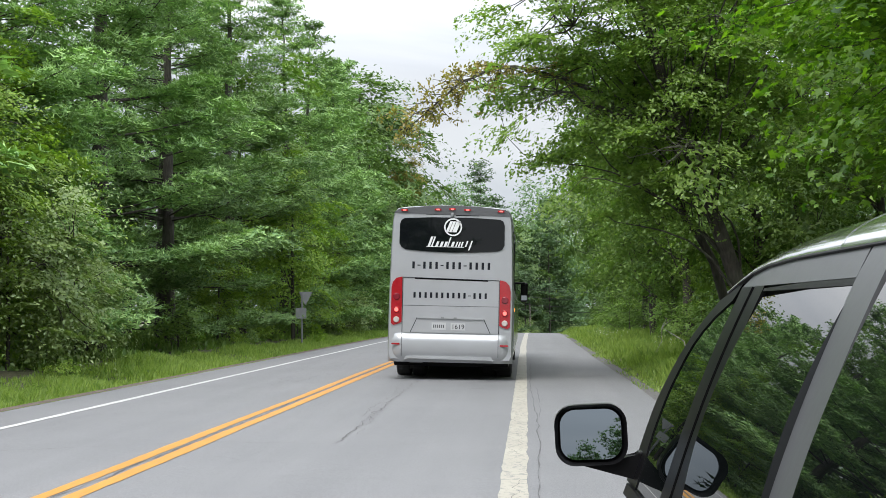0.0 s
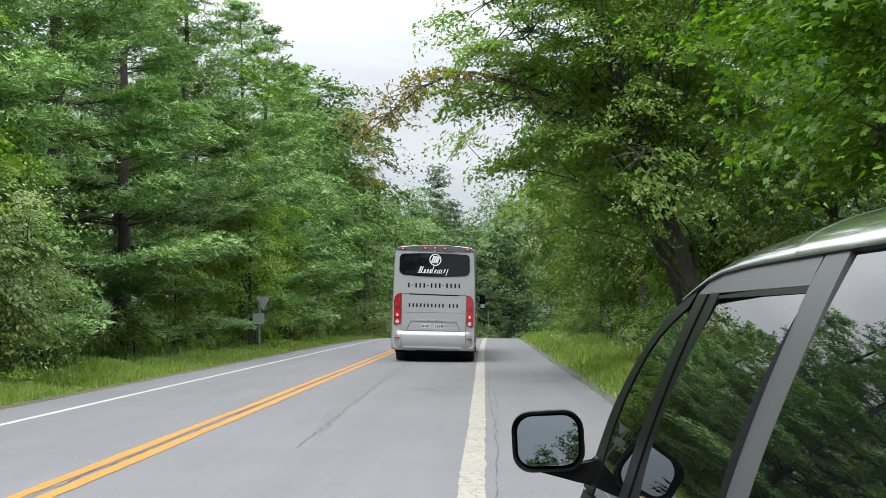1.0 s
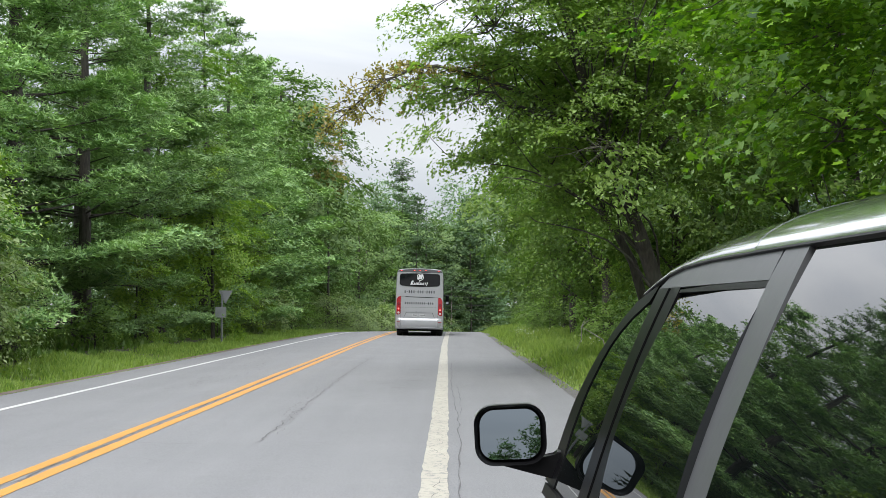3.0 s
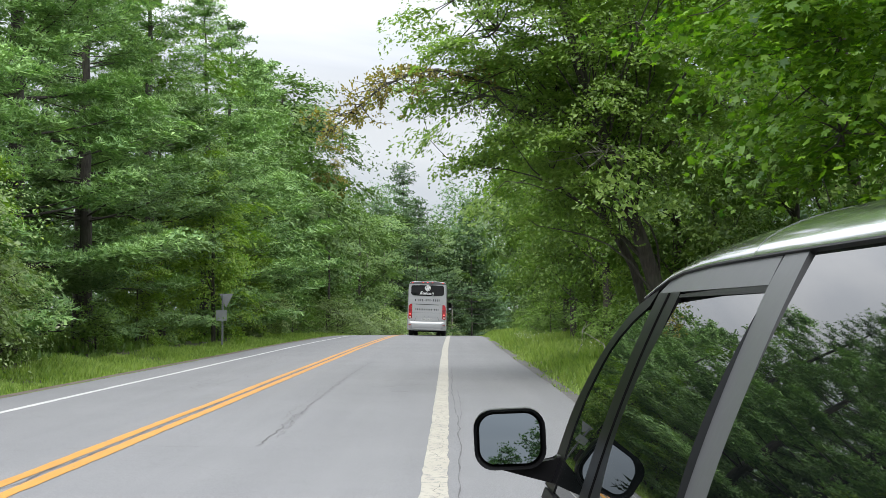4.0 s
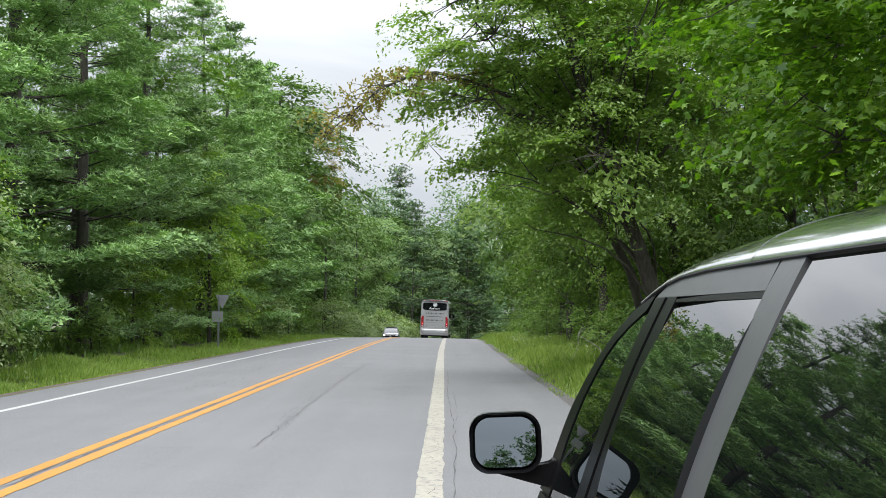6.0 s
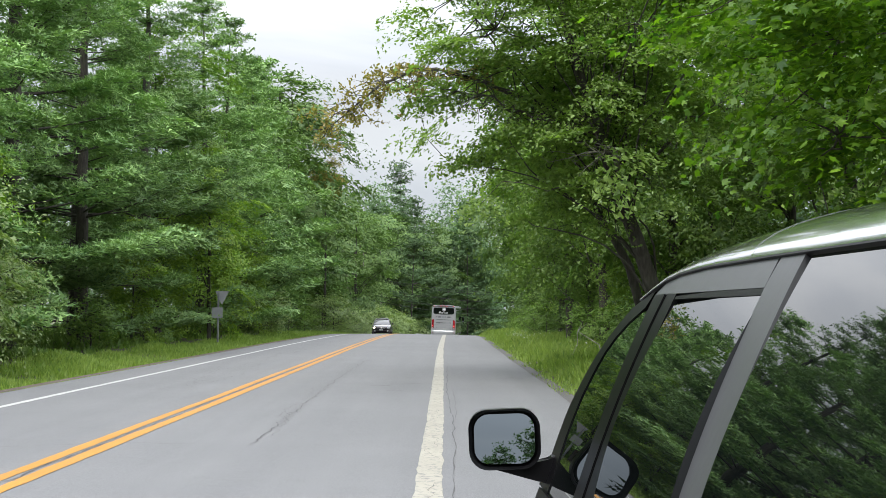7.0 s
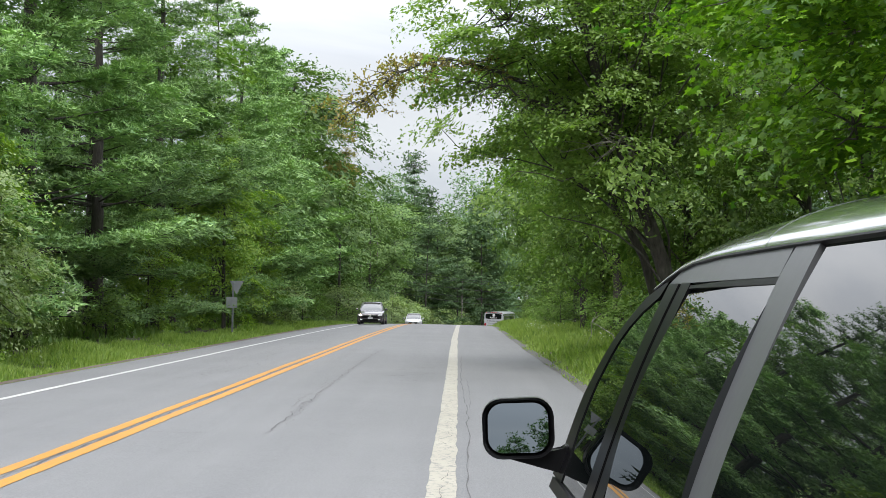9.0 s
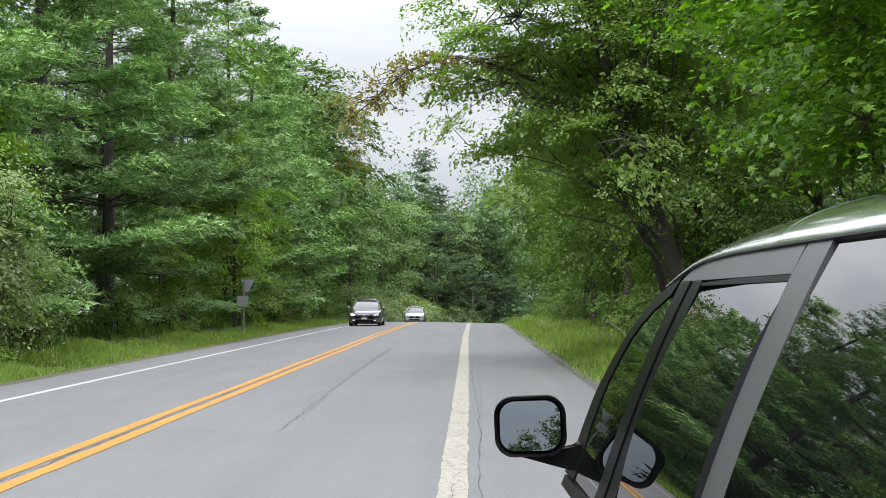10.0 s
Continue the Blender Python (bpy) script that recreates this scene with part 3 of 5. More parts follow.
def pine(label, seed, height=20, spread=4.2, first=1.2, trunk=0.32, tuft=0.2, per=46, step=0.55, mat=None, shape=None, name="pine_tree", droop=0.0, twigs=True):
    """A white pine: straight trunk, whorls of level branches, plumes of needles turned up at the ends."""
    r = np.random.default_rng(seed)
    mat, shape = mat or PINE, shape or TUFT
    bed = NEEDLE_MATS if twigs else FAR_MATS
    root = thing(name, label, "tree", "roadside pines")
    wood, centres, axes, sizes, mats = [], [], [], [], []
    zs = np.linspace(-0.5, height, 16)
    tr = np.stack([np.cumsum(r.normal(0, 0.05, 16)), np.cumsum(r.normal(0, 0.05, 16)), zs], -1)
    tr -= tr[0] * (1, 1, 0)
    wood.append(tube(tr, trunk * np.clip(1 - np.maximum(zs / height, 0) ** 1.15, 0.03, 1.05), 9))

    def at(z):
        return np.array([np.interp(z, zs, tr[:, 0]), np.interp(z, zs, tr[:, 1]), z])
    z = first
    while z < height - 0.3:
        f = (z - first) / (height - first)
        reach = spread * (0.72 + 0.5 * math.sin(math.pi * min(1, f * 1.25 + 0.2))) * (1 - f) ** 0.5 + 0.3
        for k in range(int(r.integers(5, 8))):
            a = r.uniform(0, 2 * math.pi)
            L = reach * r.uniform(0.55, 1.12)
            rise = r.uniform(-0.10, 0.16) - droop + 0.5 * f
            s = np.linspace(0, 1, 7)
            sweep = r.normal(0, 0.12)
            d, o = np.array([math.cos(a), math.sin(a), 0]), np.array([-math.sin(a), math.cos(a), 0])
            b = at(z + r.uniform(-0.15, 0.15)) + np.outer(s * L, d) + np.outer(s * s * L * sweep, o)
            b[:, 2] += L * (rise * s + 0.14 * s ** 3)
            wood.append(tube(b, (0.007 + 0.0085 * L) * (1 - 0.93 * s) * (0.6 + 0.4 * trunk / 0.32), 5 if twigs else 3))
            n = max(6, int(per * L / spread))
            m = max(3, int(L * 2.3))
            q = np.linspace(0.34 if f < 0.6 else 0.12, 1.0, m) ** 0.8
            side = r.uniform(-1, 1, m) * (0.08 + 0.42 * (1.05 - q)) * L * 0.66
            puff = np.stack([np.interp(q, s, b[:, i]) for i in range(3)], -1) + np.outer(side, o) + np.outer(np.abs(side) * 0.45, d)
            puff[:, 2] += np.abs(side) * 0.08 + r.uniform(0.0, 0.14, m)
            off = np.clip(r.normal(size=(n, 3)), -1.7, 1.7)
            wide = (0.24 + 0.035 * L) * r.uniform(0.8, 1.25, n)
            c = puff[r.integers(m, size=n)] + off * np.stack([wide, wide, np.full(n, 0.075)], -1)
            c[:, 2] -= 0.07 * (off[:, 0] ** 2 + off[:, 1] ** 2) * wide
            ax = off * (0.45, 0.45, 0.2) + np.outer(np.full(n, 0.40), d) + r.normal(0, 0.2, (n, 3))
            ax[:, 2] += 0.75
            mats.append((puff - (0, 0, 0.05), np.outer(np.full(m, 0.18), d) + r.normal(0, 0.12, (m, 3)) + (0, 0, 1), (0.40 + 0.05 * L) * r.uniform(0.75, 1.2, m)))
            centres.append(c)
            axes.append(ax)
            sizes.append(tuft * r.uniform(0.75, 1.35, n))
            for i in range(2 if twigs else 0):
                q0 = r.uniform(0.3, 0.8)
                p0 = np.array([np.interp(q0, s, b[:, j]) for j in range(3)])
                p1 = p0 + d * L * 0.22 + o * r.choice((-1, 1)) * L * r.uniform(0.1, 0.28) + (0, 0, 0.06)
                wood.append(tube(np.stack([p0, (p0 + p1) / 2 + (0, 0, 0.02), p1]), (0.010, 0.007, 0.003), 4))
        z += step * r.uniform(0.7, 1.3) * (0.7 + 0.6 * (1 - f))
    v, t = merged(wood)
    part_mesh("trunk", fast_mesh("trunk", v, t, BARK, True), root)
    mc, ma, ms = (np.concatenate(q) for q in zip(*mats))
    v, t = merged([scatter(shape, np.concatenate(centres), np.concatenate(axes), np.concatenate(sizes), r)]
                  + [scatter(bed[i], mc[i::3], ma[i::3], ms[i::3], r) for i in range(3)])
    part_mesh("crown", fast_mesh("crown", v, t, mat), root)
    return root


def limb(p0, p1, r0, r1, r, bend=0.12, n=7, sag=0.0):
    s = np.linspace(0, 1, n)
    L = np.linalg.norm(np.asarray(p1) - p0)
    p = np.outer(1 - s, p0) + np.outer(s, p1)
    off = r.normal(0, 1, 3) * bend * L
    p = p + np.outer(np.sin(np.pi * s), off) + np.outer(np.sin(2 * np.pi * s), r.normal(0, 1, 3) * bend * 0.4 * L)
    p[:, 2] -= sag * np.sin(np.pi * s) * L
    return p, r0 + (r1 - r0) * s


def broadleaf(label, seed, height=14, crown=3.6, base=2.5, trunk=0.2, lean=(0, 0), clumps=90, per=90, leaf=0.13, mat=None, shape=None, spray=0.62, flat=0.5,
              name="broadleaf_tree", group="roadside trees", centre=None, radii=None, path=None, up=0.6, category="tree", face=0.7, shell=0.45, sag=0.0, thick=0.32, pad=1.15):
    """A leafy tree: a trunk, limbs to clumps of leaves in an uneven crown."""
    r = np.random.default_rng(seed)
    mat, shape = mat or BROAD, shape or SIMPLE_LEAF
    root = thing(name, label, category, group)
    s = np.linspace(0, 1, 10)
    if path is None:
        tr = np.stack([lean[0] * s ** 1.2 * height + np.cumsum(r.normal(0, 0.05, 10)) * height / 14, lean[1] * s ** 1.2 * height + np.cumsum(r.normal(0, 0.05, 10)) * height / 14, -0.4 + s * (height * 0.8 + 0.4)], -1)
    else:
        pp = np.asarray(path, float)
        k = np.linspace(0, 1, len(pp))
        tr = np.stack([np.interp(s, k, pp[:, i]) for i in range(3)], -1)
        tr[1:-1, :2] += r.normal(0, 0.05, (8, 2))
    wood = [tube(tr, trunk * (1 - 0.85 * s) + 0.012, 9)]
    c0 = np.array(centre if centre is not None else (lean[0] * height * 0.7, lean[1] * height * 0.7, (base + height) / 2))
    rad = np.array(radii if radii is not None else (crown, crown, (height - base) / 2))
    pts = []
    while len(pts) < clumps:
        d = r.normal(size=3)
        d /= np.linalg.norm(d)
        q = (shell + (1 - shell) * r.uniform() ** 0.6) * (1 + 0.18 * math.sin(3.1 * d[0] + 5 * d[2] + seed) + 0.12 * math.sin(7 * d[1] + 2 * d[2]))
        pts.append(c0 + d * rad * q)
    pts = np.array(pts)
    pts = pts[pts[:, 2] > 0.25]
    anchors = []
    for i in range(max(6, clumps // 7)):
        p1 = pts[r.integers(len(pts))]
        q = np.clip((p1[2] - tr[0, 2]) / max(0.1, tr[-1, 2] - tr[0, 2]) * r.uniform(0.45, 0.85), 0.06, 0.96)
        p0 = np.array([np.interp(q, s, tr[:, j]) for j in range(3)])
        p, rr = limb(p0, p0 + (p1 - p0) * 0.92, trunk * (1 - 0.8 * q) * thick, 0.010, r, 0.08, sag=-0.06 + sag)
        wood.append(tube(p, rr, 6))
        anchors.append(p[2:])
    anchors = np.concatenate(anchors) if anchors else tr
    cs, ax, sz = [], [], []
    for p1 in pts:
        d2 = np.linalg.norm(anchors - p1, axis=1)
        p0 = anchors[int(np.argmin(d2))]
        p, rr = limb(p0, p1, 0.016, 0.004, r, 0.1, 5)
        wood.append(tube(p, rr, 4 if leaf < 0.13 else 3))
        n = int(per * r.uniform(0.6, 1.4))
        w = spray * r.uniform(0.65, 1.35)
        off = np.clip(r.normal(size=(n, 3)), -1.7, 1.7) * (w, w, w * flat)
        out = (p1 - c0) / rad
        off[:, 2] -= 0.22 * (off[:, 0] ** 2 + off[:, 1] ** 2) / max(w, 0.1)
        cs.append(p1 + off)
        a = r.normal(size=(n, 3)) * 0.36 + out * face
        a[:, 2] += up
        ax.append(a)
        sz.append(leaf * r.uniform(0.65, 1.3, n))
    v, t = merged(wood)
    part_mesh("trunk", fast_mesh("trunk", v, t, BARK, True), root)
    aim = (pts - c0) / rad * face * 0.7 + r.normal(0, 0.22, pts.shape) + (0, 0, up + 0.25)
    small = category == "shrub" and leaf > 0.1
    bed, width = BUSH_MATS if small else FINE_MATS if spray < 0.55 else LEAF_MATS, spray * pad * r.uniform(0.8, 1.25, len(pts))
    leaves = [scatter(shape, np.concatenate(cs), np.concatenate(ax), np.concatenate(sz), r)]
    leaves += [scatter(bed[i], (pts - (0, 0, 0.10 * spray))[i::3], aim[i::3], width[i::3], r) for i in range(3)]
    v, t = merged(leaves)
    part_mesh("crown", fast_mesh("crown", v, t, mat), root)
    return root


def shrub(label, seed, height=1.8, width=1.3, clumps=26, per=60, leaf=0.11, mat=None, shape=None, name="shrub", spray=0.3, up=0.7):
    return broadleaf(label, seed, height, width, 0.2, 0.035, (0, 0), clumps, per, leaf, mat, shape, spray, 0.7, name, "roadside shrubs", centre=(0, 0, height * 0.5), radii=(width, width, height * 0.52), up=up, category="shrub", shell=0.3)


def put(ob, x, y, turn=0.0, size=1.0, sink=0.1, first=False):
    m = Matrix.Translation((x, y, float(land(x, y)) - sink)) @ Matrix.Rotation(turn, 4, "Z") @ Matrix.Scale(size, 4)
    if first:
        ob.matrix_basis = m
        return ob
    return copy_thing(ob, m)


def plant(kinds, spots, seed):
    """Each kind's first plant takes a spot of its own, copies take the rest."""
    r = np.random.default_rng(seed)
    used = set()
    for k, x, y, size in spots:
        put(kinds[k], x, y, r.uniform(0, 6.28), size, first=k not in used)
        used.add(k)


# white pines across the road
PINES = [
    pine("tall white pine with level plumes of soft green needles", 21, 21, 4.4, 1.0, 0.36, 0.15, 230, 1.18),
    pine("white pine with drooping lower boughs beside the road", 22, 19, 4.2, 0.8, 0.28, 0.16, 190, 1.16, droop=0.08),
    pine("slender white pine with open whorls of branches", 23, 22, 3.9, 2.6, 0.26, 0.165, 170, 1.16),
    pine("white pine among the roadside woods", 24, 20, 4.4, 1.2, 0.3, 0.24, 70, 1.1, PINE, TUFT_FAR, twigs=False),
]
plant(PINES, [
    (0, -13.4, 38.2, 1.0), (1, -12.9, 45.0, 0.95), (2, -15.5, 34.5, 1.0), (2, -14.5, 49, 0.95), (0, -13.0, 54, 0.9), (1, -14.2, 30.2, 0.9),
    (1, -12.6, 64, 1.0), (3, -12.6, 72, 0.92), (3, -13.2, 83, 1.0), (3, -18, 43, 1.0), (3, -18.5, 57, 1.1), (3, -18, 69, 1.05), (3, -14.5, 97, 1.15),
    (3, -15.6, 112, 1.2), (3, -15.2, 129, 1.2), (3, -15.5, 24, 0.95), (3, -12.3, 78, 0.92), (3, -13.2, 89, 1.06)], 5)

FIRS = [
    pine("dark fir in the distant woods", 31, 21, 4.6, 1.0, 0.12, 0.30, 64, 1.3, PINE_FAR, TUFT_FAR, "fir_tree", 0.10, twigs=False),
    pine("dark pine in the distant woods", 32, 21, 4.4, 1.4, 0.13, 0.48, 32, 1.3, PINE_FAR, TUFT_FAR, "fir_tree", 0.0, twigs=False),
    pine("dark pine closing the roadside opposite the minivan", 33, 17, 4.2, 0.8, 0.26, 0.2, 46, 1.1, SPRUCE, TUFT, "fir_tree", 0.05, twigs=False),
]
r3 = np.random.default_rng(8)
spots = [(0, -6.3, 188, 1.36), (2, -13.6, 15.5, 0.95), (2, -13.2, 7.5, 0.8), (2, -14.0, 0.0, 0.9), (2, -13.4, -8.0, 1.0), (2, -15.0, -17.0, 1.05), (0, -14.5, -104, 0.82), (0, -17.0, -107, 0.74), (0, -19.2, -105, 0.68), (0, -21.6, -108, 0.66), (0, -24.0, -106, 0.62), (0, -12.0, -108, 0.86)]
for i in range(12):
    y = 176 + 12 * (i % 3) + r3.uniform(-3, 3)
    spots.append((int(r3.integers(2)), -30 + 32 * (i / 11) + r3.uniform(-2, 2), y, r3.uniform(0.72, 0.92)))
for i in range(2):
    spots.append((1, 26 + 6 * i, 178 + r3.uniform(-8, 20), r3.uniform(0.8, 1.05)))
plant(FIRS, spots, 6)

# broadleaved trees
BROADS = [
    broadleaf("tall maple with a dense green crown", 41, 15, 3.7, 1.8, 0.2, (0.02, 0.0), 120, 130, 0.19, BROAD, SMALL_LEAF, 0.66, 0.24),
    broadleaf("ash tree with an uneven mid-green crown", 42, 17, 3.5, 2.6, 0.22, (-0.02, 0.02), 120, 130, 0.19, BROAD, SMALL_LEAF, 0.66, 0.24),
    broadleaf("young tree with light yellow-green leaves", 43, 9, 2.2, 0.8, 0.1, (0.03, 0.0), 90, 110, 0.13, BROAD_LIGHT, SMALL_LEAF, 0.45),
    broadleaf("far tree with a rounded green crown", 44, 18, 4.4, 0.6, 0.24, (0, 0), 95, 95, 0.30, BROAD_FAR, SMALL_LEAF, 0.85, 0.28),
    broadleaf("tree turning yellow and orange early", 45, 17, 1.5, 12.0, 0.14, (0, 0), 30, 160, 0.14, TURNING, SMALL_LEAF, 0.5),
]
spots = [
    # across the road, between and behind the pines
    (2, -12.6, 29.0, 0.95), (2, -12.2, 26.2, 0.8), (2, -10.4, 55.5, 1.0), (0, -17, 31, 0.9), (1, -13.6, 60, 0.92), (3, -14.5, 90, 1.1), (3, -14.2, 104, 1.28), (3, -14.8, 121, 1.35),
    (3, -14.2, 138, 1.05), (4, -10.3, 108, 0.98), (2, -11.0, 68, 0.8), (2, -11.8, 47.5, 0.55), 
    (3, -10.5, 150, 0.95), (3, -11.5, 163, 0.95), (3, -16, 166, 1.05), (3, -1.2, 196, 0.9), (3, -12, 205, 1.05), (3, -18, 198, 1.0), (3, 2.5, 205, 0.95), (3, -4, 222, 1.1),
    # on this side
    (0, 7.0, 38, 0.95), (1, 6.0, 46, 0.9), (0, 5.9, 50.5, 0.82), (1, 5.6, 55, 0.82), (0, 5.8, 61, 0.92), (1, 7.4, 71, 1.12), (0, 8.2, 84, 1.25), (3, 8.8, 98, 1.28), (3, 9.4, 110, 1.3), (3, 10.2, 124, 1.0), (3, 13, 138, 1.0), (3, 17, 150, 1.0), (1, 11, 33, 1.0), (0, 12, 43, 1.05),
    (3, 12, 56, 1.05), (3, 13, 78, 1.0), (0, 10.5, 22, 0.95), (1, 14, 27, 1.0), (3, 13, 15, 1.0), (3, 11, -6, 0.9), (3, 11, -22, 1.0), (3, 11, -40, 1.0),
    (3, 9, 212, 1.0), (3, 15, 225, 1.0), (2, 6.9, 43, 0.7), (2, 7.2, 64, 0.8), (3, -8.5, 186, 1.2), (3, -3, 194, 1.2), (3, -14, 184, 1.2)]
plant(BROADS, spots, 7)

def far_woods(label, count, xr, yr, zr, leaf, seed, mat, follow=False):
    """The unbroken woods behind the first rows of trees."""
    r = np.random.default_rng(seed)
    n = count // 9
    x, y = r.uniform(*xr, n), r.uniform(*yr, n)
    top = zr[1] * (0.72 + 0.2 * np.sin(x * 0.55 + y * 0.31) + 0.14 * np.sin(y * 0.83 - x * 0.37))
    z = zr[0] + (top - zr[0]) * r.uniform(0, 1, n) ** 0.8
    base = land(x, y)
    c = np.repeat(np.stack([x, y, base + z], -1), 9, axis=0) + np.clip(r.normal(size=(n * 9, 3)), -1.6, 1.6) * (0.9, 0.9, 0.45)
    a = r.normal(size=(n * 9, 3)) * 0.6 + (0, -0.25, 0.8)
    v, t = scatter(SMALL_LEAF, c, a, leaf * r.uniform(0.6, 1.3, n * 9), r)
    return tagged(new("far_woods", fast_mesh("far_woods", v, t, mat)), label, "woods", kind="stuff")


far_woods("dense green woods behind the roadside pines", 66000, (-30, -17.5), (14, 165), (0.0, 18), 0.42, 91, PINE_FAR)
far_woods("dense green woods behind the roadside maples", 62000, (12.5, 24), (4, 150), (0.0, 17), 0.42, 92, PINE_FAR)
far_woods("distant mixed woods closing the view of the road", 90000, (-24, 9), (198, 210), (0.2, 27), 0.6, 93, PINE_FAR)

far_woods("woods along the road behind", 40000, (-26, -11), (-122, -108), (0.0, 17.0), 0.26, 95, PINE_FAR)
far_woods("distant woods beyond the bend of the road", 40000, (3, 40), (222, 238), (0.2, 29), 0.6, 94, BROAD_FAR)

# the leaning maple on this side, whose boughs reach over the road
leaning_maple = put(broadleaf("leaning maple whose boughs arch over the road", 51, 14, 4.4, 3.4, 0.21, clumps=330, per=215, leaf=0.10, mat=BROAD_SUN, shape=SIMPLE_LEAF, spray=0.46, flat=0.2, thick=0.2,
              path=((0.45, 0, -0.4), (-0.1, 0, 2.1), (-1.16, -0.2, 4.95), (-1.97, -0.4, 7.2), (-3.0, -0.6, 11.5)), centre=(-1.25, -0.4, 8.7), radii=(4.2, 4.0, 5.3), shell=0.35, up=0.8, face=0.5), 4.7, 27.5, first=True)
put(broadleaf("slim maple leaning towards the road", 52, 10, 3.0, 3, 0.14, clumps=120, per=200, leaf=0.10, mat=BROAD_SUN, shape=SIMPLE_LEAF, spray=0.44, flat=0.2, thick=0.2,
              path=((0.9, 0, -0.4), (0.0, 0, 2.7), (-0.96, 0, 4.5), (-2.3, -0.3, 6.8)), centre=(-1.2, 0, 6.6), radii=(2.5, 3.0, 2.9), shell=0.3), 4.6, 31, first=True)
# the near maple with broad lobed leaves
put(broadleaf("sugar maple with broad lobed leaves in layered sprays", 53, 10, 4, 2.0, 0.2, clumps=260, per=100, leaf=0.125, mat=MAPLE, shape=LOBED_LEAF, spray=0.5, flat=0.13,
              path=((1.6, 0.6, -0.4), (1.4, 0.6, 2.5), (1.1, 0.6, 5.0), (0.7, 0.5, 8.0)), centre=(-1.3, 0, 4.9), radii=(3.3, 3.1, 3.6), shell=0.5, up=0.95, face=0.6, thick=0.14, pad=0.8), 6.95, 13.0, first=True)

# shrubs
SHRUBS = [
    shrub("dense green roadside shrub", 61, 2.2, 1.4, 26, 62, 0.115, BROAD, SMALL_LEAF),
    shrub("pale grey-green willow bush", 62, 3.4, 1.7, 36, 60, 0.15, SHRUB_GREY, SMALL_LEAF, spray=0.36),
    shrub("light green sapling bush", 63, 1.6, 1.0, 20, 60, 0.105, BROAD_LIGHT, SMALL_LEAF),
    shrub("leafy shrub with broad dull leaves", 64, 3.4, 1.9, 40, 58, 0.125, BROAD, SMALL_LEAF, spray=0.36),
    shrub("tall alder bush with small grey-green leaves", 65, 3.8, 1.8, 64, 120, 0.088, SHRUB_GREY, SIMPLE_LEAF, spray=0.34),
]
spots = [(2, -9.7, 26, 0.4), (2, -9.5, 29, 0.35), (2, -9.9, 33, 0.4), (2, -9.4, 23.5, 0.45), (4, -11.6, 29.6, 1.0), (4, -11.4, 26.9, 1.2), (4, -11.9, 32.4, 0.8), (2, -10.2, 31, 0.6), (0, -11.5, 41, 0.9), (2, -11.2, 49.0, 0.8), (3, -12.2, 51, 0.8), (0, -11.4, 56, 0.8)]
for y in np.arange(60, 150, 6):
    spots.append((int(r3.choice((0, 1, 1, 3))), -10.6 + road_x(y) + r3.uniform(-0.9, 0.6), y, r3.uniform(0.75, 1.15)))
for y in np.arange(142, 222, 3.6):
    spots.append((int(r3.choice((1, 1, 2))), -9.9 + road_x(y) + r3.uniform(-0.8, 0.5), y, r3.uniform(1.2, 1.75)))
for x in np.arange(-7, 9, 1.5):
    spots.append((int(r3.choice((1, 1, 2))), x, 186 + r3.uniform(-4, 4) + max(0, x) * 2.0, r3.uniform(1.0, 1.6)))
for x in np.arange(-6, -1, 2.2):
    spots.append((int(r3.choice((1, 2, 0))), x, 178 + r3.uniform(-3, 3) + max(0, x) * 2.5, r3.uniform(0.9, 1.5)))
for y in np.arange(19, 130, 4.6):
    spots.append((int(r3.choice((0, 3, 3, 2))), 6.3 + road_x(y) + r3.uniform(-0.5, 1.6), y, r3.uniform(0.6, 1.05)))
for y in np.arange(33, 84, 3.2):
    spots.append((int(r3.choice((0, 3, 3))), 5.6 + road_x(y) + r3.uniform(-0.4, 0.9), y, r3.uniform(0.7, 1.0)))
spots += [(1, -9.8, 101, 1.15), (1, -9.6, 109, 1.3), (1, -9.2, 119, 1.1), (1, -8.9, 128, 1.0), (1, -8.6, 137, 1.0)]
for y in np.arange(-30, 26, 6):
    spots.append((int(r3.choice((0, 3))), -11.5 + r3.uniform(-1, 1), y, r3.uniform(0.7, 1.1)))
plant(SHRUBS, spots, 9)


def grass(name, label, count, xlo, xhi, ylo, yhi, tall, seed, mat, width=0.012, power=1.6):
    r = np.random.default_rng(seed)
    y = ylo + (yhi - ylo) * r.uniform(0, 1, count) ** power
    x = r.uniform(xlo, xhi, count) + road_x(y)
    z = land(x, y) - 0.02
    patch = 0.65 + 0.5 * np.sin(x * 1.3 + y * 0.35) * np.cos(y * 0.8 + x) + r.uniform(0, 0.5, count)
    u = x - road_x(y)
    edge = np.clip(np.minimum(np.abs(u - RIGHT_EDGE), np.abs(u - LEFT_EDGE)) / 0.9, 0.30, 1)
    h = tall * np.clip(patch, 0.35, 1.4) * edge
    a = r.uniform(0, 6.28, count)
    w = width * (1 + y / 28)
    lean = h * r.uniform(0.1, 0.55, count)
    d = np.stack([np.cos(a), np.sin(a)], -1)
    o = np.stack([-np.sin(a), np.cos(a)], -1)
    def pt(dx, dz):
        return np.column_stack([x + dx[:, 0], y + dx[:, 1], z + dz])
    v = np.stack([pt(-o * w[:, None], 0 * h), pt(o * w[:, None], 0 * h), pt(d * (lean * 0.3)[:, None] + o * (w * 0.8)[:, None], h * 0.6), pt(d * lean[:, None], h)], 1).reshape(-1, 3)
    k = np.arange(count)[:, None] * 4
    t = np.concatenate([k + (0, 1, 2), k + (0, 2, 3)])
    return tagged(new(name, fast_mesh(name, v, t, mat)), label, "grass", kind="stuff")


